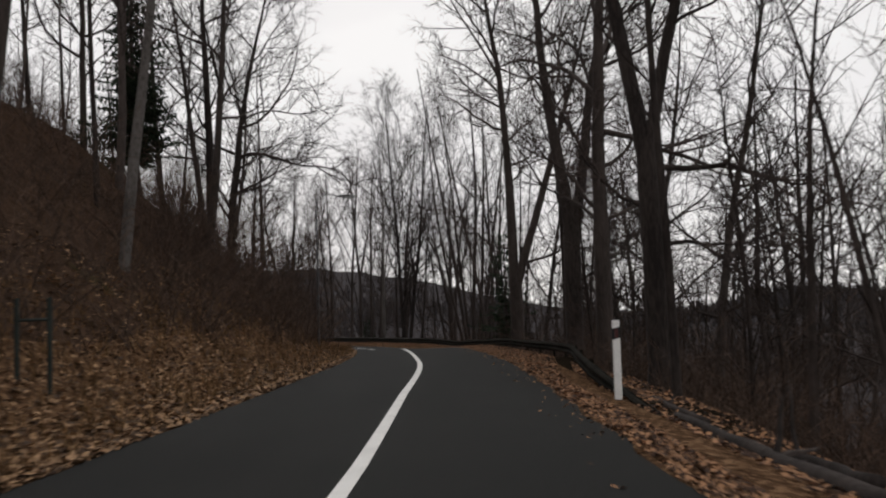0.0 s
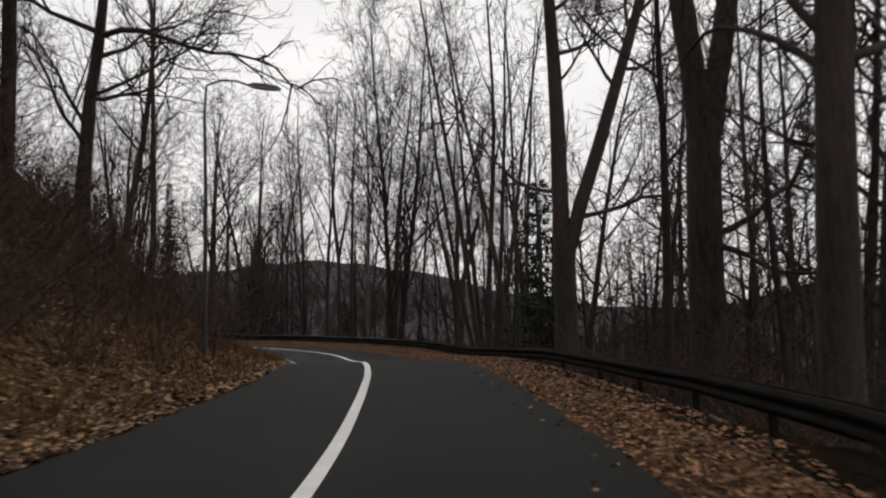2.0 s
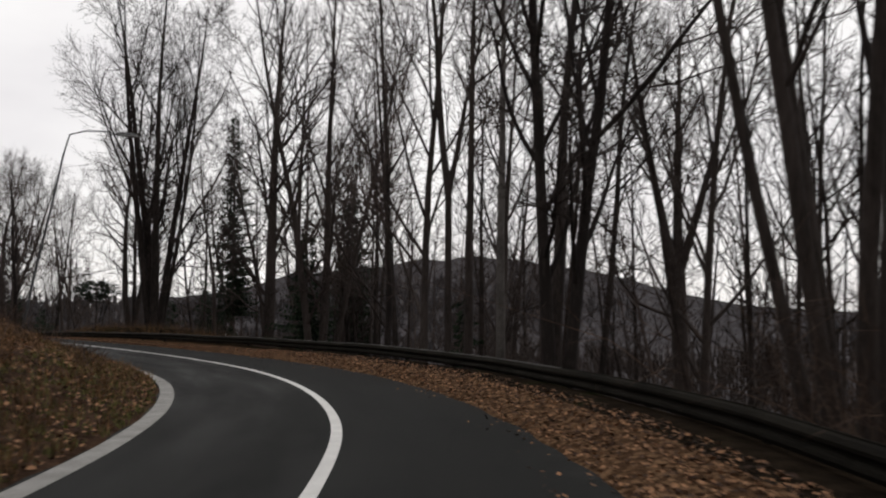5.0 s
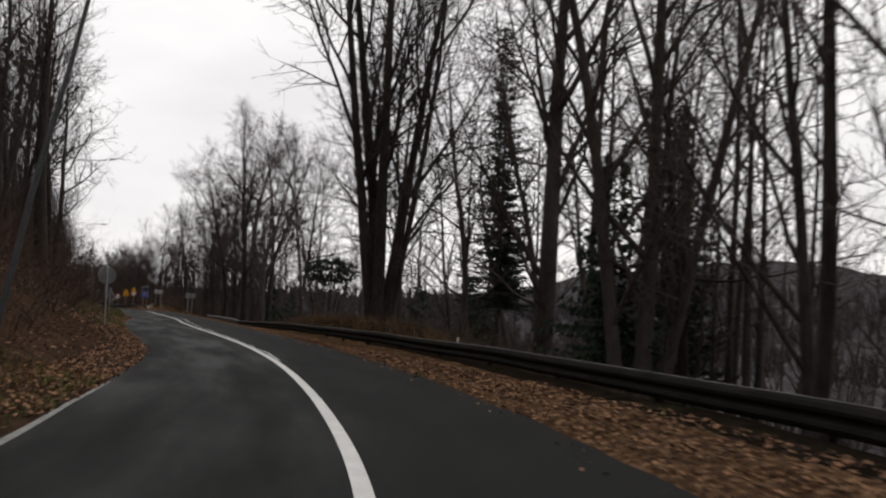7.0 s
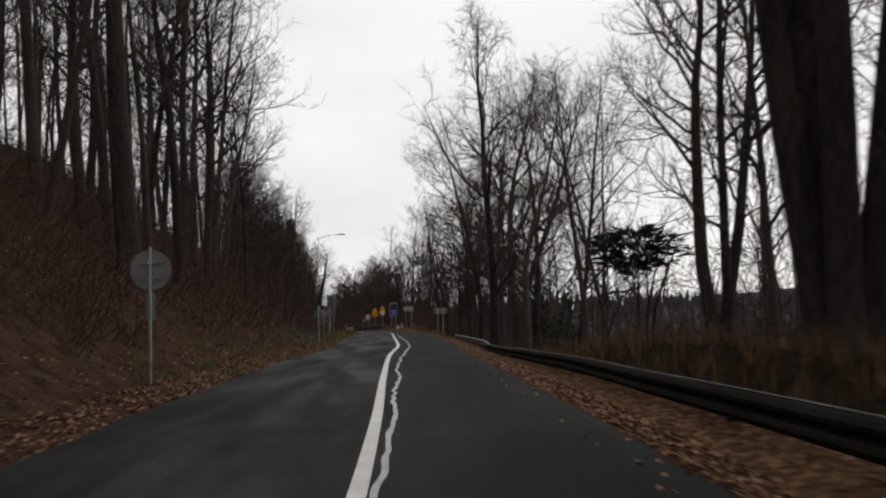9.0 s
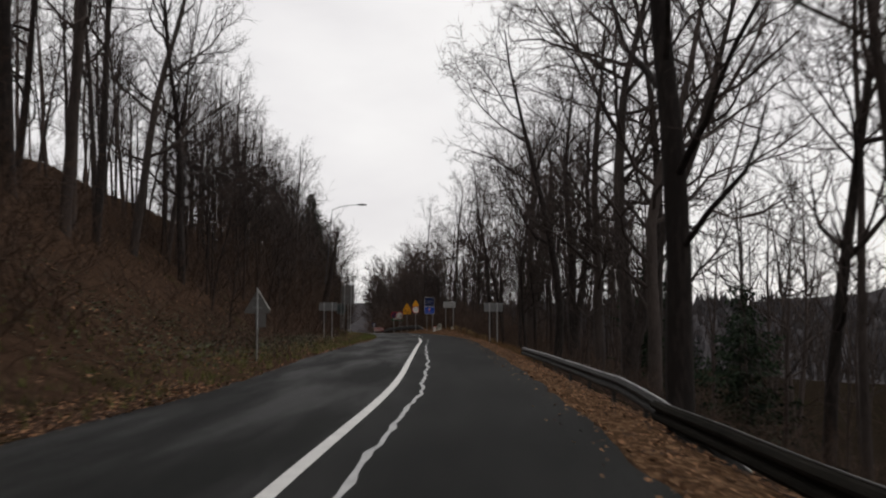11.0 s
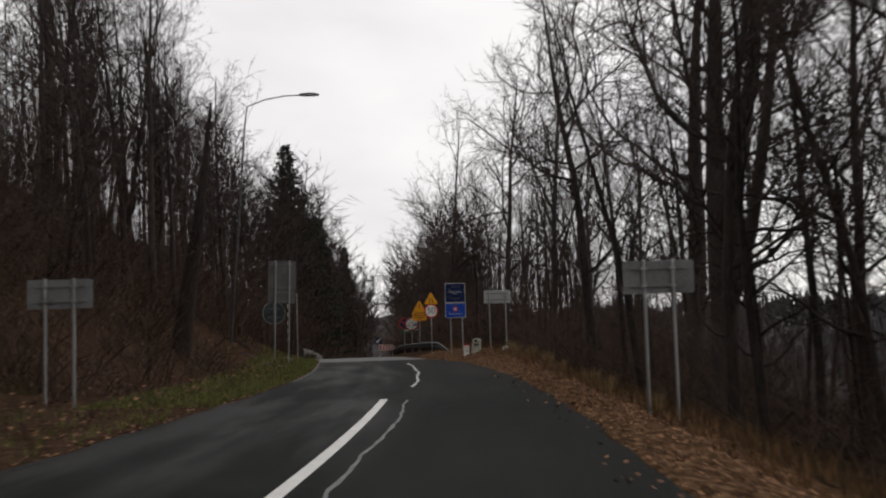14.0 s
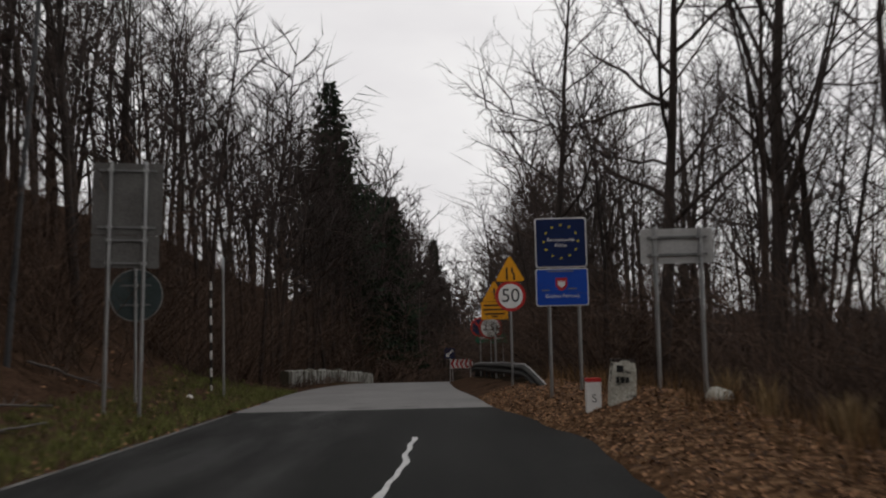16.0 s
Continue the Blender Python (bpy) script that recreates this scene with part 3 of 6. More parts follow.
def shoot(trunk, crown, rng, p, d, L, r, n, level, st, twig):
    """A branch with its own branches: 0 a limb, 1 a branch, 2 a spray that carries twigs."""
    seg = (7, 4, 2)[level]
    pts = branch_path(rng, p, d, L, seg, st["bend"] * (1.0, 1.15, 1.0)[level], st["up"] * (1.0, 0.9, 0.6)[level])
    heavy = r > 0.045
    (trunk if heavy else crown).tube(pts, [r * (1 - 0.82 * k / seg) + 0.003 for k in range(seg + 1)], 6 if heavy else 4 if r > 0.022 else 3, tip=True)
    last = level == 2 or len(n) == 1
    count = n[0] if last else max(2, round(n[0] * min(1.25, 0.35 + L / (4.2, 2.0)[level])))
    for j in range(count):
        u = (0.2 if level == 0 else 0.1) + (0.8 if level == 0 else 0.9) * (j + rng.random()) / count
        q, bd = on_path(pts, u)
        if last:
            e = swing(rng, bd, radians(rng.uniform(20, 58)))
            crown.tube([q, q + (e + Vector((0, 0, 0.08))) * rng.uniform(0.3, 0.85)], [twig, 0], 3, tip=True)
        else:
            k = L * (0.66 - 0.36 * u) * rng.uniform(0.65, 1.25)
            shoot(trunk, crown, rng, q, swing(rng, bd, radians(rng.uniform(28, 66))), max(0.5, k), max(twig * 0.9, r * (1 - 0.82 * u) * 0.62), n[1:], level + 1, st, twig)


def grow_stem(trunk, crown, rng, base, d, H, R, style, fine=True, seg=10, sides=9, flare=True, share=1.0):
    st = STYLES[style]
    stem = branch_path(rng, base, d, H, seg, st["bend"] * 0.30, 0.03)
    rad = [R * (1 - 0.92 * (i / seg) ** 1.15) + 0.012 for i in range(seg + 1)]
    if flare:
        rad[0] *= 1.45
        stem.insert(1, stem[0].lerp(stem[1], 0.28))
        rad.insert(1, R * 1.02)
    trunk.tube(stem, rad, sides, tip=False)
    n1, n2, n3, n4 = st["n"]
    n1 = max(6, round(n1 * share))
    twig = 0.0105
    n = (n2, n3, n4)
    if not fine:
        n = (n2 - 1, n3 - 1, n4)
    if fine == "medium":
        n = (n2 - 1, n3 - 2, n4 - 1)
    elif fine == "coarse":
        n, twig = (n2 - 1, n3 + 1), 0.015
    for i in range(n1):
        c = (i + rng.random()) / n1
        t = st["clear"] + (0.98 - st["clear"]) * c
        p, sd = on_path(stem, t)
        w = st["widest"]
        dome = 0.6 + 0.4 * c / w if c < w else 1 - 0.66 * ((c - w) / (1 - w)) ** 1.6
        L1 = H * st["reach"] * dome * rng.uniform(0.7, 1.2)
        r1 = min((R * (1 - 0.92 * t ** 1.15) + 0.012) * 0.55, 0.0135 * L1 + 0.010)
        shoot(trunk, crown, rng, p, swing(rng, sd, radians(rng.uniform(*st["angle"])) * (1.05 - 0.3 * c)), L1, r1, n, 0, st, twig)
    return stem


def tree_meshes(seed, H, R, style, stems=None, fine=False, extra=()):
    """stems: (dx, dy, height share, radius share, fork height); extra: heavy limbs (height, azimuth, length, radius)."""
    rng = random.Random(seed)
    trunk, crown = Build(), Build()
    if not stems:
        main = grow_stem(trunk, crown, rng, (0, 0, -0.7), (rng.gauss(0, 0.02), rng.gauss(0, 0.02), 1), H, R, style, fine)
    else:
        fork = max(f for *_, f in stems)
        main = None
        if fork > 0.5:
            low = branch_path(rng, (0, 0, -0.7), (0, 0, 1), fork + 0.7, 5, 0.012, 0.02)
            trunk.tube(low, [R * 1.45] + [R * (1.03 - 0.02 * i) for i in range(5)], 9)
            main = low
        for dx, dy, hs, rs, f in stems:
            b = Vector(main[-1]) + Vector((dx, dy, 0)) * 0.25 * R / 0.3 - Vector((0, 0, 0.35)) if main and f > 0.5 else Vector((dx * 1.6, dy * 1.6, -0.7))
            m = grow_stem(trunk, crown, rng, b, (dx, dy, 1), H * hs - b.z, R * rs, style, fine, flare=not (f > 0.5), share=2.3 / len(stems))
            main = main or m
    for z, az, L, r in extra:
        i = min(range(len(main)), key=lambda k: abs(main[k].z - z))
        d0 = Vector((math.cos(radians(az)), math.sin(radians(az)), 0.25))
        limb = branch_path(rng, (main[i].x, main[i].y, z), d0, L, 10, 0.2, 0.05)
        trunk.tube(limb, [r * 0.85 * (1 - 0.85 * (k / 10) ** 0.8) for k in range(11)], 6)
        for k in range(11):
            q, ld = on_path(limb, 0.2 + 0.8 * (k + rng.random()) / 11)
            shoot(trunk, crown, rng, q, swing(rng, ld, radians(rng.uniform(30, 65))), L * 0.38 * rng.uniform(0.6, 1.2), r * 0.32, (5, 3), 1, STYLES[style], 0.0105)
    return trunk, crown


def tree(x, y, seed, H, R, style, label, stems=None, fine=True, extra=(), turn=0.0, lean=(0, 0), bark=None):
    t, c = tree_meshes(seed, H, R, style, stems, fine, extra)
    root = new("tree")
    part("trunk", t, bark or M_BARK, root, smooth=True)
    part("crown", c, M_TWIG, root)
    root.matrix_basis = pose(x, y, place(x, y, 0.02), lean[0], lean[1], turn)
    return tagged(root, label, "tree", "roadside trees")


def spruce_meshes(seed, H, R, width, base=0.06, gaps=0.0, fine=0.62):
    rng = random.Random(seed)
    trunk, crown = Build(), Build()
    trunk.tube([(0, 0, -0.6), (0, 0, H * 0.5), (0, 0, H)], [R, R * 0.55, 0.01], 7)
    z = H * base
    while z < H * 0.985:
        k = z / H
        z += (0.015 + 0.026 * k) * (1 + gaps) * 10.0 / (H + 2) * fine ** 0.5
        a = rng.uniform(0, 2 * math.pi)
        L = width * (1 - k) ** 0.8 * rng.uniform(0.3, 1.15) * (0.75 + 0.35 * math.sin(3 * a + 9 * k + seed)) + 0.14
        d = Vector((math.cos(a), math.sin(a), -0.05 - 0.45 * (1 - k) * rng.random()))
        p0 = Vector((0, 0, z))
        n = max(2, int(L / (0.30 * fine)))
        pts = [p0 + d * (L * j / n) + Vector((0, 0, 0.22 * L * (j / n) ** 2)) for j in range(n + 1)]
        crown.tube([pts[0], pts[-1]], [0.016, 0.0], 3, tip=True)
        side = Vector((-d.y, d.x, 0))
        for j in range(1, n + 1):
            w = (0.20 * L * (1.15 - j / n) + 0.13) * (0.4 + 0.6 * fine)
            q = pts[j]
            for sg in (-1, 0, 1):
                e = q + side * (sg + rng.gauss(0, 0.3)) * w + d * rng.uniform(0.05, 0.28) * fine + Vector((0, 0, rng.uniform(-0.34, -0.02) * fine))
                m1 = q.lerp(e, 0.45) + d * rng.uniform(0.04, 0.09) * fine + Vector((0, 0, 0.04 * fine))
                m2 = q.lerp(e, 0.5) - d * 0.06 * fine + Vector((0, 0, -rng.uniform(0.06, 0.14) * fine))
                crown.add([tuple(q), tuple(m1), tuple(e), tuple(m2)], [(0, 1, 2), (0, 2, 3)])
    return trunk, crown


def spruce(x, y, seed, H, R, width, label, base=0.06, gaps=0.0, category="tree", name="spruce_tree", fine=0.62):
    t, c = spruce_meshes(seed, H, R, width, base, gaps, fine)
    root = new(name)
    part("trunk", t, M_BARK, root, smooth=True)
    part("needles", c, M_NEEDLE, root)
    root.location = (x, y, place(x, y, 0.0))
    return tagged(root, label, category, "evergreens")


# the singular trees beside the road
KEY = []


def key(*a, **k):
    KEY.append((a[0], a[1]))
    return tree(*a, **k)


key(5.4, 27.0, 11, 21, 0.27, "wide", "large dark oak forking high with heavy bent limbs", stems=[(-0.10, 0.03, 1, 0.78, 6.3), (0.17, -0.03, 0.9, 0.6, 5.7)], extra=((5.6, 20, 5.5, 0.12), (3.6, -20, 4.5, 0.07), (4.6, 170, 4.0, 0.08)))
key(4.9, 22.7, 12, 17, 0.10, "pole", "thin dark straight trunk beside a large oak", fine=False)
key(5.9, 38.8, 13, 22, 0.33, "wide", "stout dark oak with long limbs over the slope", extra=((5.6, 10, 6.0, 0.10), (7.5, 25, 6.5, 0.11)))
key(5.5, 45.1, 14, 22, 0.37, "wide", "tall dark tree forking into two steep stems", stems=[(-0.10, 0.0, 1, 0.72, 6.0), (0.22, 0.05, 0.95, 0.66, 4.6)], extra=((3.6, 5, 5.5, 0.10), (3.4, -20, 4.5, 0.08)))
key(3.9, 56.6, 15, 23, 0.36, "leader", "large dark tree forking into two stems above the rail", stems=[(-0.05, 0.0, 1, 0.74, 3.8), (0.26, 0.0, 0.92, 0.62, 3.8)], extra=((4.6, -10, 6.5, 0.11), (5.6, 190, 5.0, 0.08)))
key(-3.0, 87.2, 16, 21, 0.165, "fan", "tall dark twin-stemmed tree with ascending branches beside the rail", stems=[(-0.04, 0.0, 1, 1, 0), (0.09, 0.04, 0.96, 1.0, 0)])
key(1.0, 101.5, 17, 19, 0.31, "fan", "dark tree forking into a fan of ascending branches on the slope", stems=[(-0.22, 0, 1, 0.6, 9.6), (0.03, 0.1, 1, 0.66, 9.6), (0.3, 0, 0.9, 0.55, 9.6)], extra=((7.6, 180, 6.0, 0.09),))
key(-7.6, 99.4, 18, 19, 0.13, "slim", "slender forked tree beside a broken stem", stems=[(-0.06, 0, 1, 1.0, 8.0), (0.2, 0, 0.8, 0.7, 8.0)], fine=False)
key(-5.1, 95.3, 19, 21, 0.15, "pole", "pale-barked birch among dark trunks", bark=M_BIRCH, fine=False)
key(-30.8, 126.1, 20, 23, 0.31, "spread", "broad many-stemmed tree rising from one stool", stems=[(-0.10, -0.05, 0.95, 0.8, 0), (-0.04, 0.07, 1, 0.95, 0), (0.04, -0.06, 1, 0.9, 0), (0.09, 0.05, 0.97, 0.75, 0), (0.17, 0.10, 0.9, 0.5, 0)])
key(-21.4, 120.7, 21, 23, 0.37, "fan", "tall dark trunk with ascending branches behind the rail")
key(-15.6, 111.1, 22, 20, 0.17, "fan", "dark many-branched tree beside a spruce", stems=[(-0.16, 0, 1, 1.1, 0), (0.02, 0.05, 1, 1.3, 0), (0.17, 0.08, 0.92, 0.9, 0)], fine=False)
key(-14.9, 120.0, 23, 20, 0.13, "pole", "pair of thin straight trunks", stems=[(-0.03, 0, 1, 1, 0), (0.06, 0.1, 0.95, 0.9, 0)], fine=False)
key(-44.3, 151.1, 24, 22, 0.41, "leader", "dark tree forking low into two steep stems", stems=[(-0.08, 0, 1, 0.75, 4.0), (0.24, 0, 0.95, 0.66, 4.0)], fine=False)
key(-57.9, 165.6, 25, 20, 0.15, "slim", "slender pale tree with sinuous stem", fine=False)
key(-55.6, 151.6, 26, 17, 0.22, "leader", "dark leaning tree close behind the rail", lean=(0, -3), fine=False)
key(-71.4, 176.0, 27, 23.5, 0.40, "wide", "crooked dark oak leaning over the road", stems=[(-0.13, 0.1, 1, 0.8, 2.6), (0.16, 0.1, 0.9, 0.7, 2.6)], extra=((6.5, 150, 5, 0.09),), fine=False)
key(-69.6, 175.0, 28, 22, 0.30, "wide", "crooked dark oak with twisted stems", fine=False)
key(-74.4, 183.9, 29, 24, 0.32, "wide", "crooked dark oak with twisted upper limbs", fine=False)
key(-89.2, 197.9, 30, 20, 0.38, "wide", "dark oak with drooping limb over the verge", stems=[(-0.12, 0.02, 1, 0.8, 2.8), (0.18, 0.04, 0.9, 0.66, 2.8)], extra=((6.0, 40, 6, 0.10),))
key(-99.4, 206.6, 31, 19, 0.45, "wide", "stout dark oak behind the signs", stems=[(-0.14, 0, 1, 0.75, 3.4), (0.10, 0.08, 0.96, 0.7, 3.4), (0.34, 0, 0.85, 0.5, 3.4)], extra=((4.0, 20, 6, 0.11), (6.0, 200, 7, 0.10), (8.0, 225, 8, 0.10)))
key(-102.6, 210.2, 32, 19, 0.38, "wide", "dark oak with arching limbs over the road", extra=((7.5, 205, 8.5, 0.11), (9.2, 235, 8.0, 0.10)))
key(2.2, 78.4, 33, 22, 0.30, "stool", "cluster of many straight dark stems beyond the bend", stems=[(-0.10, 0.0, 1, 0.5, 0), (-0.05, 0.12, 0.95, 0.45, 0), (0.0, -0.1, 1, 0.55, 0), (0.07, 0.05, 0.97, 0.5, 0), (0.14, 0.0, 0.92, 0.45, 0), (-0.16, 0.1, 0.9, 0.4, 0)], fine=False)
key(5.7, 85.1, 34, 20, 0.15, "stool", "cluster of thin straight stems on the slope", stems=[(-0.09, 0, 1, 1, 0), (-0.02, 0.1, 0.95, 0.9, 0), (0.05, -0.05, 1, 1, 0), (0.12, 0.06, 0.93, 0.8, 0)], fine=False)
key(3.4, 73.0, 35, 19, 0.13, "stool", "cluster of dark straight stems behind the rail", stems=[(-0.07, 0, 1, 1, 0), (0.0, 0.1, 0.95, 0.9, 0), (0.07, -0.05, 0.9, 0.9, 0)], fine=False)
key(-119.0, 223.5, 36, 17, 0.22, "fan", "bare tree with fan of branches behind the border boards", fine=False)
for i, (x, y, st, R) in enumerate([(-8.3, 98.6, "fan", 0.15), (-6.4, 96.6, "pole", 0.16), (-6.2, 102.9, "fan", 0.16), (-3.4, 93.2, "pole", 0.22), (-11.1, 108.3, "fan", 0.15), (-4.5, 105.9, "pole", 0.17), (-2.2, 98.0, "pole", 0.14), (0.8, 93.0, "fan", 0.15)]):
    key(x, y, 60 + i, 20 - i % 3, R, st, "straight dark trunk in a close stand beyond the rail", fine=False)
for x, y, sd, R in ((*at(203, 8.6), 71, 0.26), (*at(211, 7.6), 72, 0.24), (*at(249, 8.6), 73, 0.22), (*at(266, 8.0), 74, 0.2)):
    key(x, y, sd, 20 if sd < 73 else 17, R, "wide" if sd < 73 else "leader", "dark many-branched tree with crown over the road", fine=False, extra=((8.5, 225, 5.6, 0.08), (6.8, 245, 5.0, 0.06)) if sd > 72 else ())
# trees on the bank
key(*at(166, -8.6), 44, 16, 0.2, "wide", "bare bank tree with limbs reaching towards the road", fine=False)
key(-10.9, 50.5, 41, 20, 0.22, "tall", "tall trunk on the bank", fine=False)
key(-11.4, 57.3, 42, 17, 0.25, "wide", "leaning bank tree with long limbs over the road", lean=(0, 9), extra=((6.5, -10, 7.5, 0.13), (4.5, 0, 6.0, 0.09), (8.5, 10, 6.0, 0.08)))
key(-14.7, 71.6, 43, 18, 0.20, "tall", "dark leaning bank tree", lean=(0, 7), fine=False)
key(-9.0, 30.5, 44, 19, 0.17, "pole", "pale leaning trunk on the bank", lean=(0, 6), bark=M_BIRCH, fine=False)
key(-14.5, 33.0, 45, 20, 0.24, "tall", "dark tall trunk on the bank", fine=False)
key(-55.5, 131.4, 46, 20, 0.42, "pole", "stout dark trunk on the bank", fine=False)
key(-115.9, 199.0, 47, 9.5, 0.36, "pole", "broken leaning dead trunk on the bank", lean=(0, 12), fine=False)
spruce(-29.3, 136.5, 51, 19, 0.2, 2.6, "narrow ragged spruce among bare trees", 0.22, 0.9, fine=0.55)
spruce(-18.9, 130.5, 64, 10.6 - place(-18.9, 130.5), 0.18, 3.0, "dark spruce standing lower on the slope", 0.1, 0.3)
for k, (s_, a_, top_) in enumerate(((183, 7.0, 1.6), (189, 8.5, 2.6), (196, 7.5, 1.4))):
    x_, y_ = at(s_, float(right_edge(s_)) + a_)
    spruce(x_, y_, 74 + k, top_ - place(x_, y_), 0.1, 2.8, "young dark spruce below the newer rail", 0.02, 0.1)
spruce(-36.7, 149.8, 65, 3.8 - place(-36.7, 149.8), 0.14, 2.6, "low dark spruce behind the rail", 0.05, 0.1)
spruce(-16.7, 112.6, 52, 5.7 - place(-16.7, 112.6), 0.13, 2.5, "dark spruce beside the rail", 0.02, 0.1)
spruce(-7.0, 99.5, 53, 4.2, 0.08, 1.3, "young dark spruce by the bend", 0.02, 0.1)
spruce(-77.6, 188.4, 54, 5.6 - place(-77.6, 188.4), 0.15, 3.5, "dark spruce below the verge", 0.02, 0.15)


def bushy_evergreen(x, y, middle, wide, high, label):
    """A flat dense crown of needle sprays on a few bare thin stems."""
    rg = random.Random(55)
    z = place(x, y)
    trunk, crown = Build(), Build()
    for k in range(4):
        d = Vector((rg.gauss(0, 0.25), rg.gauss(0, 0.25), 0))
        trunk.tube([d * 0.3 - Vector((0, 0, 0.4)), d + Vector((0, 0, (middle - z) * 0.6)), d * 2.4 + Vector((0, 0, middle - z + high * 0.3))], [0.07, 0.055, 0.02], 6)
    for k in range(620):
        a, h, q = rg.uniform(0, 2 * math.pi), rg.uniform(-1, 1), rg.random() ** 0.45
        lobe = 1 + 0.22 * math.sin(3 * a + 1) + 0.12 * math.sin(7 * a)
        c = Vector((math.cos(a) * wide * q * lobe * math.sqrt(1 - h * h * 0.8), math.sin(a) * wide * q * lobe * math.sqrt(1 - h * h * 0.8), middle - z + h * high * (1.1 - 0.35 * q)))
        out = Vector((math.cos(a), math.sin(a), rg.uniform(-0.25, 0.45)))
        for m in range(5):
            e = c + (out + Vector((rg.gauss(0, 0.55), rg.gauss(0, 0.55), rg.gauss(0, 0.3)))) * rg.uniform(0.12, 0.34)
            w = Vector((-out.y, out.x, rg.gauss(0, 0.5))) * 0.045
            crown.add([tuple(c), tuple(c.lerp(e, 0.5) + w), tuple(e), tuple(c.lerp(e, 0.5) - w)], [(0, 1, 2), (0, 2, 3)])
    root = new("evergreen_bush")
    part("stem", trunk, M_BARK, root, smooth=True)
    part("needles", crown, M_NEEDLE, root)
    root.location = (x, y, z)
    return tagged(root, label, "tree", "evergreens")


bushy_evergreen(-44.5, 145.2, 3.65, 1.5, 0.85, "dark bushy evergreen with flat crown on bare stems")
KEY.append((-44.5, 145.2))
for k, (s_, a_, top_) in enumerate(((119, 9.0, 2.4), (125, 11.5, 2.6), (131, 8.5, 1.9), (138, 10.5, 2.3), (146, 9.5, 2.8))):
    x_, y_ = at(s_, float(right_edge(s_)) + a_)
    spruce(x_, y_, 66 + k, top_ - place(x_, y_), 0.09, 2.4, "young dark spruce in the undergrowth below the rail", 0.02, 0.15)
spruce(-167.0, 243.2, 56, 20, 0.25, 5.4, "tall dark spruce above the bank", 0.05, 0.05, fine=1.0)
spruce(-186.0, 262.0, 57, 17, 0.25, 4.6, "dark spruce on the far bank", 0.05, 0.05, fine=1.2)
spruce(-13.6, 47.5, 58, 12, 0.2, 2.6, "dark spruce among bank trees", 0.1, 0.15)
spruce(3.8, 64.5, 60, 7.8, 0.13, 2.2, "dark spruce on the slope", 0.02, 0.7)

for i, (s_, o_, H_) in enumerate(((322, -7.5, 16), (352, -7.0, 19), (392, -6.5, 21))):
    spruce(*at(s_, o_), 61 + i, H_, 0.25, 3.6, "dark spruce above the far road", 0.05, 0.3, fine=1.5)

# woodland on both sides
PROTO = []
FAR_FROM = 12.0
KINDS = [("tall", 20, 0.20), ("tall", 17, 0.16), ("slim", 16, 0.11), ("slim", 18, 0.13), ("leader", 18, 0.18), ("tall", 19, 0.18), ("slim", 12, 0.07), ("wide", 15, 0.15)]
for i in range(2 * len(KINDS)):
    style, H, R = KINDS[i % len(KINDS)]
    t, c = tree_meshes(100 + i, H, R, style, None, "medium" if i < len(KINDS) else "coarse")
    root = new("woodland_tree")
    part("trunk", t, M_BARK, root, smooth=True)
    part("crown", c, M_TWIG, root)
    tagged(root, ("tall bare grey-brown woodland tree", "slender bare woodland tree", "straight bare woodland trunk with thin crown")[0 if style in ("tall", "leader", "wide") else 1 if style == "slim" else 2], "tree", "woodland trees")
    PROTO.append(root)
rng = random.Random(5)
spots = []
used = set()
# open spots among the trees: stretch along the road, offsets
CLEARINGS = [(46, 57, 9.0, 13.5), (196, 206, 9.0, 16.0)]


def plant(count, s0, s1, side, a0, a1, skew=1.0, kinds=range(8), gap=1.6, size=(0.8, 1.2)):
    made = tries = 0
    while made < count and tries < count * 30:
        tries += 1
        s, a = rng.uniform(s0, s1), a0 + (a1 - a0) * rng.random() ** skew
        o = float(right_edge(s)) + a if side > 0 else float(left_edge(s)) - a
        x, y = at(s, o)
        if any((x - p) ** 2 + (y - q) ** 2 < 2.6 ** 2 for p, q in KEY) or any((x - p) ** 2 + (y - q) ** 2 < gap ** 2 for p, q in spots):
            continue
        spots.append((x, y))
        i = rng.choice(list(kinds)) + (len(KINDS) if a > FAR_FROM else 0)
        m = pose(x, y, ground_z(s, o, x, y) + 0.02, rng.gauss(0, 2.5), rng.gauss(0, 2.5), rng.uniform(0, 360))
        k, grow = rng.uniform(*size), rng.uniform(0.9, 1.1)
        made += 1
        if any(a0_ < s < a1_ and b0_ < o < b1_ for a0_, a1_, b0_, b1_ in CLEARINGS):
            continue
        if i in used:
            ob = copy_thing(PROTO[i], m)
        else:
            used.add(i)
            ob = PROTO[i]
            ob.matrix_basis = m
        ob.scale = (k, k, k * grow)


plant(32, -6, 66, -1, 5.0, 24, 1.1)
plant(6, 18, 58, -1, 6.0, 12, 1.0)
plant(22, 92, 150, -1, 9.5, 24, 1.1, range(7))
plant(26, 150, 212, -1, 9.5, 24, 1.1)
plant(18, 110, 166, -1, 6.8, 12, 1.0, (0, 1, 4, 5, 7))
plant(14, 206, 250, -1, 9, 22, 1.0, size=(0.6, 0.85))
plant(10, 224, 250, -1, 6.5, 12, 1.0, (1, 2, 6, 7), size=(0.5, 0.7))
plant(15, 249, 276, -1, 4.5, 11, 1.0, (0, 1, 4, 5, 7), 1.1, (0.6, 0.8))
plant(26, 262, 325, -1, 2.4, 14, 1.2, size=(0.55, 0.85))
plant(5, 36, 66, 1, 4.5, 9, 1.0, (7, 1, 4), 1.4)
plant(10, 222, 252, 1, 4.0, 9, 1.0, (7, 1, 4, 5), 1.4, (0.65, 0.95))
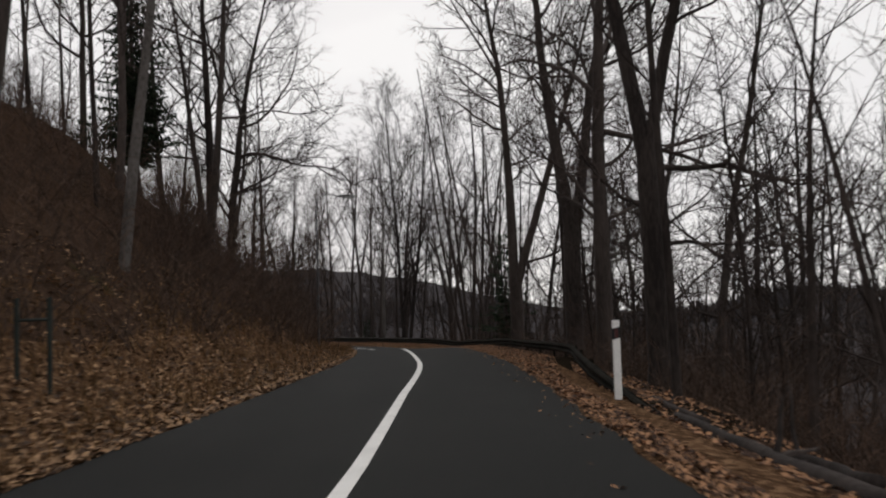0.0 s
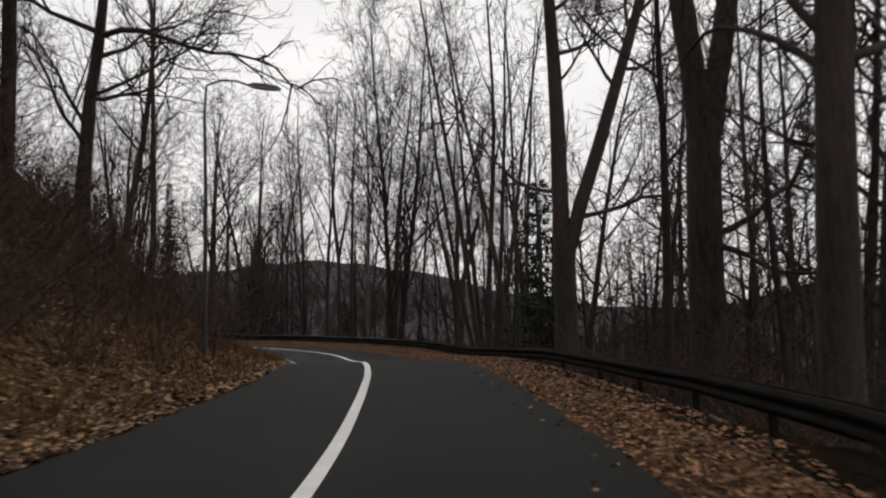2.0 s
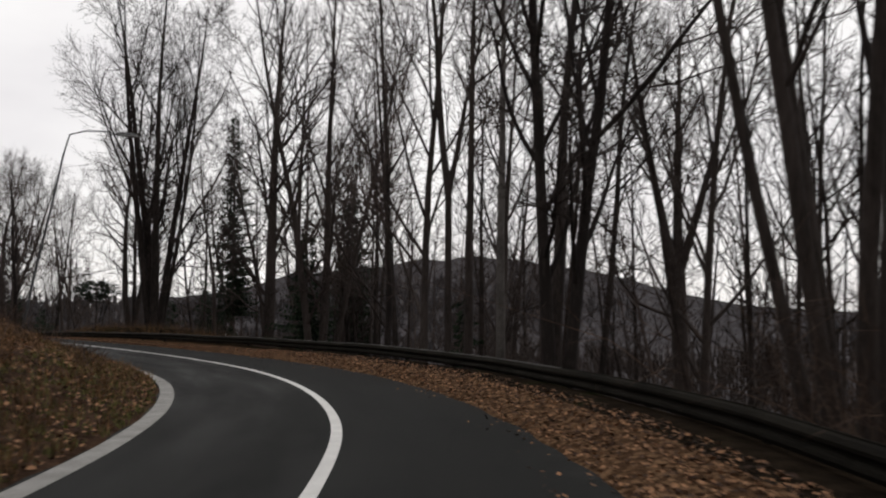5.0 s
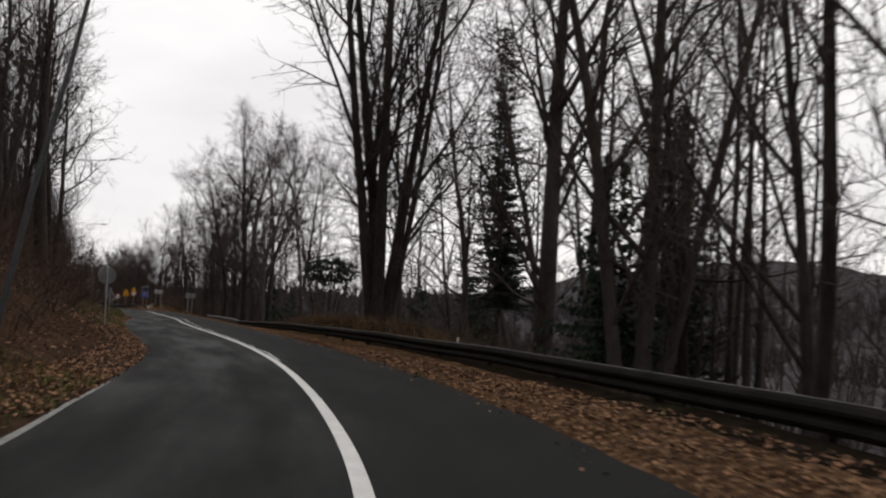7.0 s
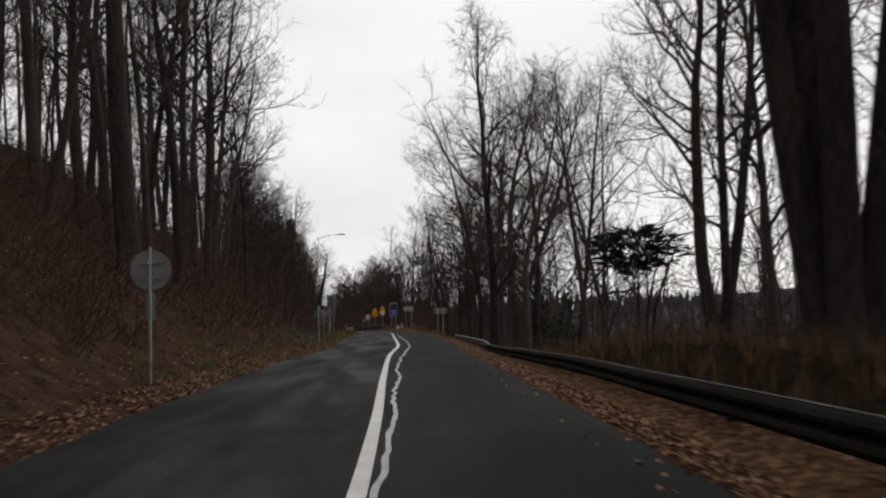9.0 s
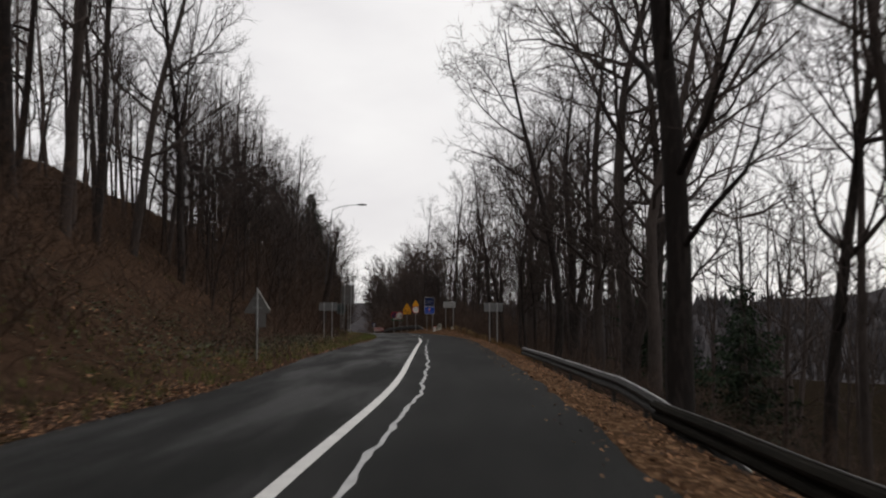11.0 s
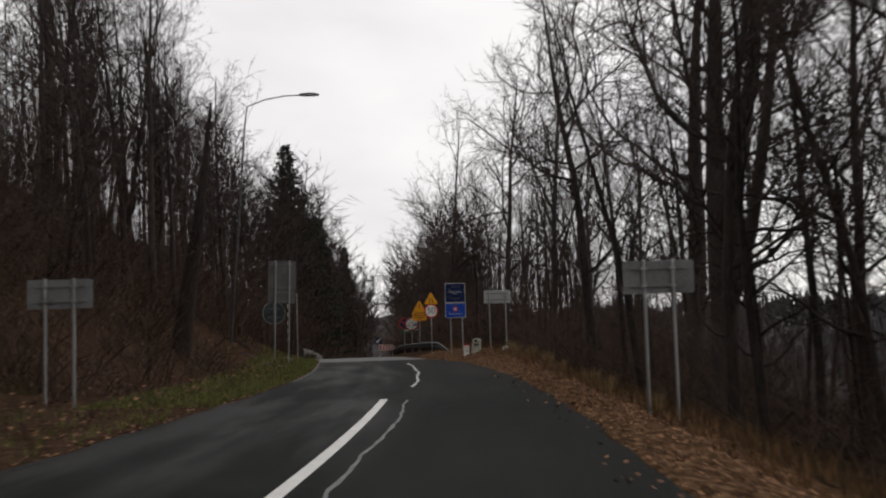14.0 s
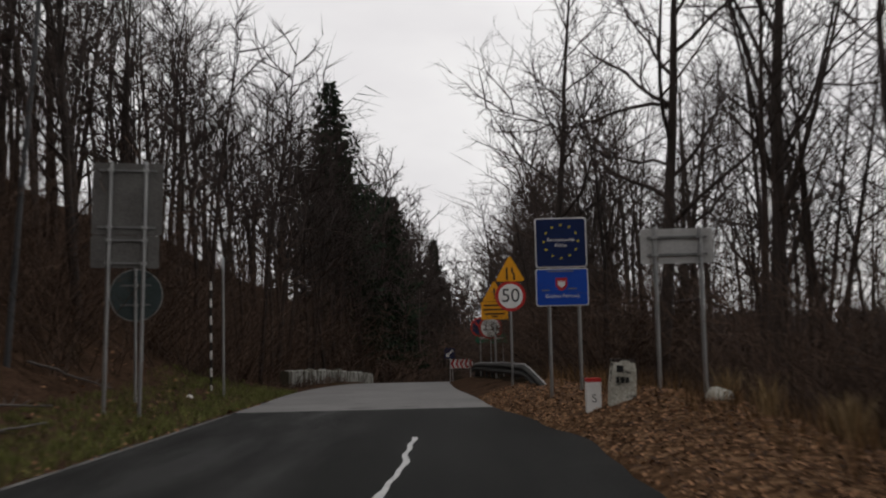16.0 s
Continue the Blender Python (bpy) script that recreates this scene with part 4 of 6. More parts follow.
plant(4, 150, 180, 1, 5.0, 10, 1.0, (7, 1, 4, 5), 1.4)
plant(8, 248, 280, 1, 4.5, 13, 1.0, (0, 1, 4, 5, 7), 1.4, (0.6, 0.85))
plant(28, 8, 66, 1, 6.0, 28, 1.1)
plant(14, 44, 74, 1, 5.5, 17, 1.0, (1, 2, 3, 7), 1.2)
plant(26, 66, 160, 1, 9.0, 30, 1.1)
plant(16, 84, 128, 1, 5.0, 15, 1.0, (2, 3, 6), 1.2)
plant(6, 118, 166, 1, 5.5, 15, 1.0, (0, 1, 4, 5, 7), 1.3, (0.75, 1.1))
plant(12, 112, 152, -1, 7.5, 14, 1.0, (0, 1, 4, 5), 1.4, (0.9, 1.2))
plant(12, 246, 274, -1, 6.0, 13, 1.0, (0, 1, 4, 5, 7), 1.2, (0.75, 1.0))
plant(8, 176, 206, -1, 8.0, 11, 1.0, (0, 4, 5, 7), 2.0, (1.0, 1.25))
plant(5, 166, 216, 1, 9, 24, 1.1, (0, 1, 4, 5, 7))
plant(7, 216, 254, 1, 6.5, 22, 1.1, (0, 1, 4, 5, 7))
plant(26, 262, 325, 1, 2.6, 14, 1.2, (0, 1, 4, 5, 7), size=(0.5, 0.8))
plant(5, 150, 174, -1, 5.0, 7.5, 1.0, (0, 1, 4, 5), 1.4, (0.9, 1.15))
plant(10, 263, 294, 1, 6.0, 15, 1.0, (0, 1, 4, 5, 7), 1.2, (0.65, 0.9))


def far_woods(name, count, s0, s1, side, a0, a1, label, seed, low=11, high=19, twig=0.016):
    """Trees too many to count, standing behind the nearer ones: one mesh."""
    b = Build()
    r = random.Random(seed)
    for _ in range(count):
        s, a = r.uniform(s0, s1), r.uniform(a0, a1)
        o = float(right_edge(s)) + a if side > 0 else float(left_edge(s)) - a
        x, y = at(s, o)
        z = ground_z(s, o, x, y) - 0.3
        H = r.uniform(low, high)
        R = 0.008 * H * r.uniform(0.7, 1.3)
        stem = branch_path(r, (x, y, z), (r.gauss(0, 0.05), r.gauss(0, 0.05), 1), H, 5, 0.05, 0.02)
        b.tube(stem, [R, R * 0.85, R * 0.7, R * 0.5, R * 0.3, 0.01], 5)
        for i in range(20):
            c = (i + r.random()) / 20
            p, d = on_path(stem, (0.3 if low > 8 else 0.12) + (0.68 if low > 8 else 0.86) * c)
            L = min(H, 15) * 0.25 * (0.65 + 0.35 * c / 0.4 if c < 0.4 else 1 - 0.6 * ((c - 0.4) / 0.6) ** 1.6) * r.uniform(0.6, 1.25)
            way = swing(r, d, radians(r.uniform(32, 70)))
            q = p + way * L * 0.5
            e = q + (way + Vector((r.gauss(0, 0.25), r.gauss(0, 0.25), 0.25 + r.gauss(0, 0.2)))) * L * 0.5
            b.tube([p, q, e], [0.010 + twig, twig, 0], 3, tip=True)
            for j in range(9):
                g, gd = on_path([p, q, e], 0.15 + 0.85 * r.random())
                b.tube([g, g + (swing(r, gd, radians(r.uniform(20, 65))) + Vector((0, 0, 0.1))) * L * r.uniform(0.25, 0.6)], [twig * 0.8, 0], 3, tip=True)
    return tagged(part(name, b, M_TWIG), label, "woods", kind="stuff")


far_woods("bank_woods", 36, -6, 66, -1, 14, 42, "dense bare trees on the upper bank", 301)
far_woods("bank_woods", 60, 92, 262, -1, 16, 38, "dense bare trees on the upper bank", 302)
far_woods("bank_woods", 70, 268, 318, -1, 1.4, 9, "dense bare trees above the far road", 303, 8.5, 14, 0.022)
far_woods("bank_woods", 100, 318, 430, -1, 1.2, 7, "tall dense bare trees above the far road", 310, 12, 20, 0.050)
far_woods("slope_woods", 36, 10, 140, 1, 14, 45, "dense bare trees down the slope", 304)
far_woods("slope_woods", 34, 140, 262, 1, 14, 40, "dense bare trees down the slope", 305)
far_woods("slope_woods", 54, 272, 318, 1, 3.2, 9, "dense bare trees beside the far road", 306, 8.5, 13, 0.022)
far_woods("slope_woods", 80, 318, 430, 1, 1.8, 7, "tall dense bare trees beside the far road", 311, 10, 17, 0.050)
far_woods("bank_woods", 34, 128, 182, -1, 10, 20, "thin dense bare trees on top of the bank", 313, 8.5, 13, 0.015)
far_woods("bank_woods", 46, 207, 236, -1, 7.5, 17, "thin dense bare trees on the bank", 314, 8.5, 12, 0.015)
far_woods("bank_woods", 26, 250, 282, -1, 6, 16, "thin dense bare trees on the bank", 315, 8.5, 12, 0.016)
far_woods("slope_woods", 48, 258, 300, 1, 6, 20, "twiggy bare trees below the far road", 318, 8.5, 13, 0.013)
far_woods("slope_woods", 20, 218, 246, 1, 5, 14, "twiggy bare trees below the verge", 316, 8.5, 12, 0.013)
far_woods("slope_woods", 38, 70, 124, 1, 8, 34, "low bare trees down the slope", 317, 6, 10, 0.014)
far_woods("slope_woods", 18, 222, 242, 1, 6.5, 15, "tall twiggy bare trees below the verge", 319, 11, 15, 0.012)
far_woods("slope_woods", 20, 84, 124, 1, 7, 20, "straight bare trees down the slope", 321, 12, 17, 0.010)
far_woods("slope_saplings", 24, 62, 82, 1, 7, 14, "straight thin saplings below the bend", 323, 6, 11, 0.012)
far_woods("bank_saplings", 30, 250, 282, -1, 10, 20, "thin bare saplings on top of the bank", 322, 5, 9, 0.013)
far_woods("bank_saplings", 34, 104, 152, -1, 8, 19, "thin bare saplings on top of the bank", 320, 5, 10, 0.012)
far_woods("slope_saplings", 54, 16, 70, 1, 3.6, 13, "thin bare saplings on the slope", 312, 6, 11, 0.012)
far_woods("slope_saplings", 14, 66, 140, 1, 6.0, 18, "thin bare saplings on the slope", 307, 5, 10, 0.012)
far_woods("slope_saplings", 26, 140, 262, 1, 4.5, 14, "thin bare saplings on the slope", 308, 5, 9, 0.012)
far_woods("bank_saplings", 26, 196, 262, -1, 5.0, 13, "thin bare saplings on the bank", 309, 4, 8, 0.012)

# ---- brush, leaves and grass ----
def rail_o(s):
    """How far the long guard rail stands to the right of the centre line."""
    return float(np.interp(s, [4, 14, 22, 26, 33, 40, 48, 57, 66, 76, 95, 110, 122, 140, 168], [3.6, 3.7, 3.65, 3.8, 4.5, 4.9, 5.05, 4.9, 4.6, 4.3, 4.4, 3.8, 3.4, 4.0, 4.25]))


SIGN_SPOTS = [(-43.45, 123.4), (-74.4, 158.9), (-103.75, 188.65), (-94.25, 195.4), (-114.95, 214.55), (-123.0, 208.75), (-125.1, 209.95), (-117.75, 214.8), (-123.1, 218.6), (-128.55, 223.1), (-136.3, 230.0), (-139.2, 232.7), (-124.9, 207.3), (-128.7, 213.55)]
SIGN_SO = [along(x, y) for x, y in SIGN_SPOTS]


def brush(name, count, s0, s1, side, a0, a1, height, label, skew=1.0, twigs=7, thick=0.012):
    """Arching bare shoots in clumps."""
    b = Build()
    r = random.Random(hash_of(name, s0))
    for _ in range(count):
        s, a = r.uniform(s0, s1), a0 + (a1 - a0) * r.random() ** skew
        o = float(right_edge(s)) + a if side > 0 else float(left_edge(s)) - a
        if any(-10 < s - a2 < 1 and abs(o - o2) < 1.4 for a2, o2 in SIGN_SO):
            continue
        x, y = at(s, o)
        z = ground_z(s, o, x, y) - 0.05
        h = height * r.uniform(0.35, 1.15) * min(1.0, 0.45 + 0.14 * a)
        for k in range(twigs):
            az, sp = r.uniform(0, 2 * math.pi), r.uniform(0.15, 1.5)
            p0 = Vector((x + r.gauss(0, 0.2), y + r.gauss(0, 0.2), z))
            out = Vector((math.cos(az), math.sin(az), 0))
            d = (out * sp + Vector((0, 0, 1))).normalized()
            L = h * r.uniform(0.5, 1.05)
            p1 = p0 + d * L * 0.55
            p2 = p1 + (d + out * r.uniform(0.0, 0.7) + Vector((r.gauss(0, 0.25), r.gauss(0, 0.25), -0.35 * r.random()))) * L * 0.45
            b.tube([p0, p1, p2], [thick, thick * 0.7, 0], 3, tip=True)
            for q in range(3 if L < 3.5 else 8):
                e, ed = on_path([p0, p1, p2], r.uniform(0.2, 0.95))
                e2 = e + swing(r, ed, radians(r.uniform(25, 80))) * min(L, 4.0) * r.uniform(0.18, 0.45)
                b.tube([e, e2], [thick * 0.6, 0], 3, tip=True)
    return tagged(part(name, b, M_BRUSH), label, "brush", kind="stuff")


def hash_of(name, s):
    return sum(ord(c) * (i + 3) for i, c in enumerate(name)) + int(s * 7)


brush("bank_thicket", 200, 36, 62, -1, 1.6, 8, 4.6, "dark bare thicket at the bend", 1.0, 8, 0.010)
brush("bank_thicket", 190, 138, 172, -1, 2.6, 9, 4.6, "fuzzy bare thicket on the bank", 1.0, 8, 0.010)
brush("bank_brush", 560, -8, 62, -1, 2.6, 13, 3.4, "dense bare brown brushwood on the bank", 1.2)
brush("bank_brush", 420, 94, 160, -1, 2.4, 13, 1.9, "dense bare brown brushwood on the bank", 1.0)
brush("bank_brush", 520, 160, 258, -1, 2.8, 14, 2.2, "dense bare brown brushwood on the bank", 1.0)
brush("bank_brush", 150, 246, 274, -1, 7, 16, 4.2, "tall bare brushwood under the bank trees", 1.0, 8, 0.010)
brush("parapet_brush", 90, 271, 290, -1, 0.62, 1.5, 1.0, "dead brown brush hanging over the parapet", 1.0, 9, 0.012)
brush("bank_thicket", 260, 256, 292, -1, 1.4, 7, 6.0, "tall dense bare thicket on the bank", 1.0, 9, 0.011)
brush("bank_thicket", 150, 292, 425, -1, 1.0, 4, 6.0, "tall dense bare thicket above the far road", 1.0, 10, 0.040)
brush("bank_thicket", 190, 210, 258, -1, 5, 13, 6.5, "tall dense bare thicket on the bank", 1.0, 9, 0.011)
brush("bank_brush", 170, 240, 270, -1, 2.8, 11, 2.4, "dark bare brushwood behind the sign posts")
brush("bank_brush", 200, 166, 214, -1, 8, 15, 3.0, "bare brown brushwood along the bank top", 1.0)
brush("bank_weeds", 420, 100, 262, -1, 0.7, 5, 1.2, "low brown weeds on the bank foot", 1.0, 7, 0.007)
brush("bank_brush", 160, 216, 264, -1, 3.2, 10, 2.4, "dense bare brown brushwood behind the verge")
brush("bank_brush", 90, 60, 96, -1, 1.4, 9, 1.1, "thin bare brushwood at the bend")
brush("slope_brush", 180, 14, 58, 1, 2.6, 6, 1.5, "dark bare undergrowth below the rail", 1.0, 9, 0.010)
brush("slope_brush", 330, 10, 62, 1, 3.2, 16, 3.0, "bare brown undergrowth on the slope", 1.0, 8, 0.009)
brush("slope_brush", 120, 62, 120, 1, 3.4, 14, 1.3, "thin bare undergrowth on the slope", 1.0, 7, 0.008)
brush("slope_brush", 480, 120, 255, 1, 3.8, 14, 2.8, "bare brown undergrowth on the slope", 1.0, 8, 0.009)
brush("slope_brush", 240, 104, 166, 1, 1.9, 6.0, 1.1, "dark bare undergrowth behind the guard rail", 1.0, 9, 0.009)
brush("slope_thicket", 230, 24, 78, 1, 3.6, 13, 4.8, "bare brown thicket on the slope", 1.0, 9, 0.010)
brush("slope_thicket", 120, 112, 168, 1, 5.5, 13, 2.8, "dark bare thicket below the rail", 1.0, 9, 0.011)
brush("slope_thicket", 230, 266, 296, 1, 2.0, 7, 6.0, "tall dense bare thicket beside the road", 1.0, 9, 0.016)
brush("slope_thicket", 130, 296, 425, 1, 1.4, 4, 6.0, "tall dense bare thicket beside the far road", 1.0, 10, 0.038)
brush("slope_thicket", 150, 228, 264, 1, 4.5, 12, 4.4, "dense dark thicket behind the verge", 1.0, 9, 0.010)
brush("slope_thicket", 320, 252, 300, 1, 5, 17, 6.8, "dense bare thicket below the road", 1.0, 9, 0.012)
brush("slope_brush", 170, 164, 208, 1, 2.6, 10, 1.8, "dark bare undergrowth below the newer rail", 1.0, 9, 0.009)
brush("slope_thicket", 200, 186, 262, 1, 5, 15, 3.8, "dense bare thicket below the verge", 1.0, 10, 0.010)


def leaves(name, count, s0, s1, lo, hi, material, size, label, skew=1.0, lift=0.012):
    """Curled fallen leaves lying on the ground between two offsets."""
    b = Build()
    r = random.Random(hash_of(name, s0) + 1)
    for _ in range(count):
        s = r.uniform(s0, s1)
        a, c = lo(s), hi(s)
        o = a + (c - a) * r.random() ** skew
        x, y = at(s, o)
        on_road = float(left_edge(s)) < o < float(right_edge(s))
        z = (float(road_z(s)) + 0.006 if on_road else ground_z(s, o, x, y) + lift * r.random() + 0.004)
        L, az = size * r.uniform(0.6, 1.3), r.uniform(0, 2 * math.pi)
        u = Vector((math.cos(az), math.sin(az), r.uniform(-0.35, 0.35))) * L
        v = Vector((-math.sin(az), math.cos(az), r.uniform(-0.5, 0.5))) * L * 0.42
        p = Vector((x, y, z + 0.25 * L * r.random()))
        b.add([tuple(p - u * 0.5), tuple(p + v), tuple(p + u * 0.55), tuple(p - v + Vector((0, 0, L * 0.2 * r.random())))], [(0, 1, 2), (0, 2, 3)])
    return tagged(part(name, b, material), label, "leaves", kind="stuff")


leaves("verge_leaves", 19000, -4, 70, right_edge, lambda s: rail_o(s) - 0.5, M_LEAF, 0.062, "brown fallen leaves on the verge", 0.8)
leaves("verge_leaves", 17000, 70, 150, right_edge, lambda s: rail_o(s) - 0.45, M_LEAF, 0.058, "brown fallen leaves on the verge", 0.8)
leaves("verge_leaves", 23000, 150, 262, right_edge, lambda s: right_edge(s) + 2.6, M_LEAF, 0.050, "brown fallen leaves on the verge", 0.8)
leaves("bank_leaves", 27000, -4, 64, lambda s: left_edge(s) + 0.02, lambda s: left_edge(s) - 6, M_LEAF_PALE, 0.105, "tan and brown fallen leaves on the bank", 1.9, 0.05)
leaves("slope_leaves", 9000, -3, 30, lambda s: rail_o(s) - 0.1, lambda s: rail_o(s) + 3.5, M_LEAF, 0.085, "brown fallen leaves below the rail", 1.2)
leaves("bank_leaves", 9000, 62, 104, lambda s: left_edge(s) - 0.05, lambda s: left_edge(s) - 4, M_LEAF, 0.07, "brown fallen leaves at the bend", 1.0, 0.10)
leaves("bank_leaves", 6000, 100, 262, lambda s: left_edge(s) + 0.05, lambda s: left_edge(s) - 2.5, M_LEAF, 0.06, "brown fallen leaves along the bank foot", 1.8)
leaves("bank_leaves", 9500, 98, 172, lambda s: left_edge(s) + 0.03, lambda s: left_edge(s) - 1.0, M_LEAF, 0.065, "brown fallen leaves along the road edge", 0.9)
leaves("verge_leaves", 11000, 232, 260, right_edge, lambda s: right_edge(s) + 3.4, M_LEAF, 0.050, "brown fallen leaves round the border stones", 0.9)
leaves("bank_leaves", 9000, 100, 262, lambda s: left_edge(s) - 1.0, lambda s: left_edge(s) - 12, M_LEAF, 0.085, "brown dead leaves over the bank", 1.2, 0.3)
leaves("bramble_leaves", 5200, 168, 214, lambda s: left_edge(s) - 1.2, lambda s: left_edge(s) - 5.5, M_IVY, 0.08, "dark green bramble leaves on the bank foot", 1.2, 0.55)
leaves("edge_leaves", 1700, 0, 240, lambda s: right_edge(s) + 0.1, lambda s: right_edge(s) - 0.6, M_LEAF, 0.06, "scattered leaves at the asphalt edge", 3.0)


def grass(name, count, s0, s1, lo, hi, material, height, label, skew=1.0):
    b = Build()
    r = random.Random(hash_of(name, s0) + 2)
    for _ in range(count):
        s = r.uniform(s0, s1)
        a, c = lo(s), hi(s)
        o = a + (c - a) * r.random() ** skew
        x, y = at(s, o)
        z = ground_z(s, o, x, y) - 0.01
        for k in range(7):
            az, h = r.uniform(0, 2 * math.pi), height * r.uniform(0.5, 1.2)
            d = Vector((math.cos(az), math.sin(az), 0))
            p = Vector((x, y, z)) + d * r.uniform(0, 0.08)
            w = Vector((-d.y, d.x, 0)) * 0.006
            tip = p + d * h * r.uniform(0.2, 0.7) + Vector((0, 0, h))
            b.add([tuple(p - w), tuple(p + w), tuple(tip)], [(0, 1, 2)])
    return tagged(part(name, b, material), label, "grass", kind="stuff")


grass("dry_grass", 2600, -4, 66, lambda s: left_edge(s) - 0.1, lambda s: left_edge(s) - 4.5, M_GRASS, 0.38, "dry straw-coloured grass on the bank foot", 1.0)
grass("dry_grass", 1500, 60, 104, lambda s: left_edge(s) - 0.1, lambda s: left_edge(s) - 4.0, M_GRASS, 0.28, "dry grass at the inside of the bend")
grass("dry_grass", 900, 205, 262, lambda s: right_edge(s) + 1.2, lambda s: right_edge(s) + 3.2, M_GRASS, 0.42, "dry grass along the verge crest")
grass("green_grass", 6000, 226, 270, lambda s: left_edge(s) - 0.04, lambda s: left_edge(s) - 2.8, M_GREEN, 0.13, "short green grass along the bank foot", 1.0)
grass("green_grass", 1050, 138, 225, lambda s: left_edge(s) - 0.1, lambda s: left_edge(s) - 3.4, M_GREEN, 0.24, "low green weeds along the bank foot", 1.2)
grass("dry_grass", 900, 112, 152, lambda s: rail_o(s) + 0.4, lambda s: rail_o(s) + 2.6, M_GRASS, 0.4, "dry grass behind the guard rail")
grass("green_grass", 1500, 70, 104, lambda s: left_edge(s) - 0.05, lambda s: left_edge(s) - 2.5, M_GREEN, 0.12, "low green grass at the bend")


# woods on the far side of the valley, as upright stems and crowns
def hill_forest(count):
    b = Build()
    r = random.Random(77)
    for _ in range(count):
        s, a = r.uniform(20, 330), 330 + 330 * r.random() ** 0.7
        if r.random() < 0.4:
            s, a = r.uniform(500, 880), r.uniform(15, 430)
        o = float(right_edge(s)) + a
        x, y = at(s, o)
        z = ground_z(s, o, x, y) - 0.5
        H = r.uniform(8, 15)
        for k in range(3):
            p = Vector((x + r.gauss(0, 1.0), y + r.gauss(0, 1.0), z))
            q = p + Vector((r.gauss(0, 1.6), r.gauss(0, 1.6), H * r.uniform(0.6, 1.0)))
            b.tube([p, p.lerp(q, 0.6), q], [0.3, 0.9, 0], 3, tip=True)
    return tagged(part("hill_forest", b, M_HAZY_HILL), "distant woods on the far ridge, haze in their colour", "woods", kind="stuff")


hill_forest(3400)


def valley_woods(count):
    """Slim bare trees over the near side of the valley."""
    b = Build()
    r = random.Random(78)
    for _ in range(count):
        s, a = r.uniform(10, 300), 48 + 290 * r.random() ** 1.2
        o = float(right_edge(s)) + a
        x, y = at(s, o)
        z = ground_z(s, o, x, y) - 0.4
        H = r.uniform(6, 12)
        for k in range(5):
            f = Vector((x + r.gauss(0, 0.5), y + r.gauss(0, 0.5), z + (0 if k == 0 else H * r.uniform(0.1, 0.5))))
            e = Vector((x + r.gauss(0, 1.3), y + r.gauss(0, 1.3), z + H * r.uniform(0.6, 1.0)))
            w = 0.04 + a * 0.0011
            b.tube([f, f.lerp(e, 0.6), e], [w, w * 0.8, 0], 3, tip=True)
    return tagged(part("valley_woods", b, M_TWIG), "distant slim bare trees in the valley", "woods", kind="stuff")


valley_woods(1700)


# ---- guard rails ----
PROFILE = [(-0.155, 0.0), (-0.13, 0.045), (-0.085, 0.075), (-0.045, 0.065), (-0.02, 0.012), (0.0, 0.0), (0.02, 0.012), (0.045, 0.065), (0.085, 0.075), (0.13, 0.045), (0.155, 0.0)]


def guard_rail(s0, s1, o_of, top_of, material, label, spacing=4.0):
    """A W-beam on posts; the ridges face the road."""
    root = new("guard_rail")
    n = max(1, round((s1 - s0) / spacing))
    for i in range(n):
        a, c = s0 + (s1 - s0) * i / n, s0 + (s1 - s0) * (i + 1) / n + 0.12
        b = Build()
        rings = 6
        for j in range(rings):
            s = a + (c - a) * j / (rings - 1)
            o, top = o_of(s), top_of(s)
            sag = 0.025 * smooth_noise(s, 2, 5.0, 21)
            lap = 0.006 * (1 - j / (rings - 1))
            for back in (0.0, 0.006):
                for dz, out in PROFILE:
                    x, y = at(s, o - out - lap + back)
                    b.v.append((x, y, top - 0.155 + dz + sag))
        m = len(PROFILE)
        for j in range(rings - 1):
            for k in range(m - 1):
                p, q = j * 2 * m + k, (j + 1) * 2 * m + k
                b.f.append((p, q, q + 1, p + 1))
                b.f.append((p + m, p + m + 1, q + m + 1, q + m))
            for k in (0, m - 1):
                p, q = j * 2 * m + k, (j + 1) * 2 * m + k
                b.f.append((p, p + m, q + m, q))
        part("beam", b, material, root)
        # bead added along the top; its pale colours imitate the sky's glint
        b = Build()
        edge = []
        for j in range(rings):
            s = a + (c - 0.12 - a) * j / (rings - 1)
            x, y = at(s, o_of(s) - 0.004)
            edge.append((x, y, top_of(s) + 0.004 + 0.025 * smooth_noise(s, 2, 5.0, 21)))
        b.tube(edge, [0.017 if material is M_RAIL_ZINC else 0.011] * rings, 6, cap=True)
        part("top_edge", b, M_ZINC if material is M_RAIL_ZINC else M_EDGE_GLINT if a > 76 else M_RAIL, root, "added bead on the upper edge, for sky glint", smooth=True)
        s = a + 0.06
        o, top = o_of(s), top_of(s)
        x, y = at(s, o + 0.10)
        g = ground_z(*along(x, y))
        if top - g > 0.3:
            b = Build()
            f = pose(x, y, 0, 0, 0, heading(s))
            zt, zb = top - 0.03, g - 0.35
            for c0, size in (((0, 0, 0), (0.008, 0.10, 1)), ((0.035, 0.05, 0), (0.07, 0.008, 1)), ((0.035, -0.05, 0), (0.07, 0.008, 1))):
                b.box((c0[0], c0[1], (zt + zb) / 2), (size[0], size[1], zt - zb), f)
            part("post", b, material, root)
            b = Build()
            b.box((-0.055, 0, top - 0.155), (0.09, 0.09, 0.16), f)
            part("spacer", b, material, root)
    return tagged(root, label, "guard rail", "guard rails")


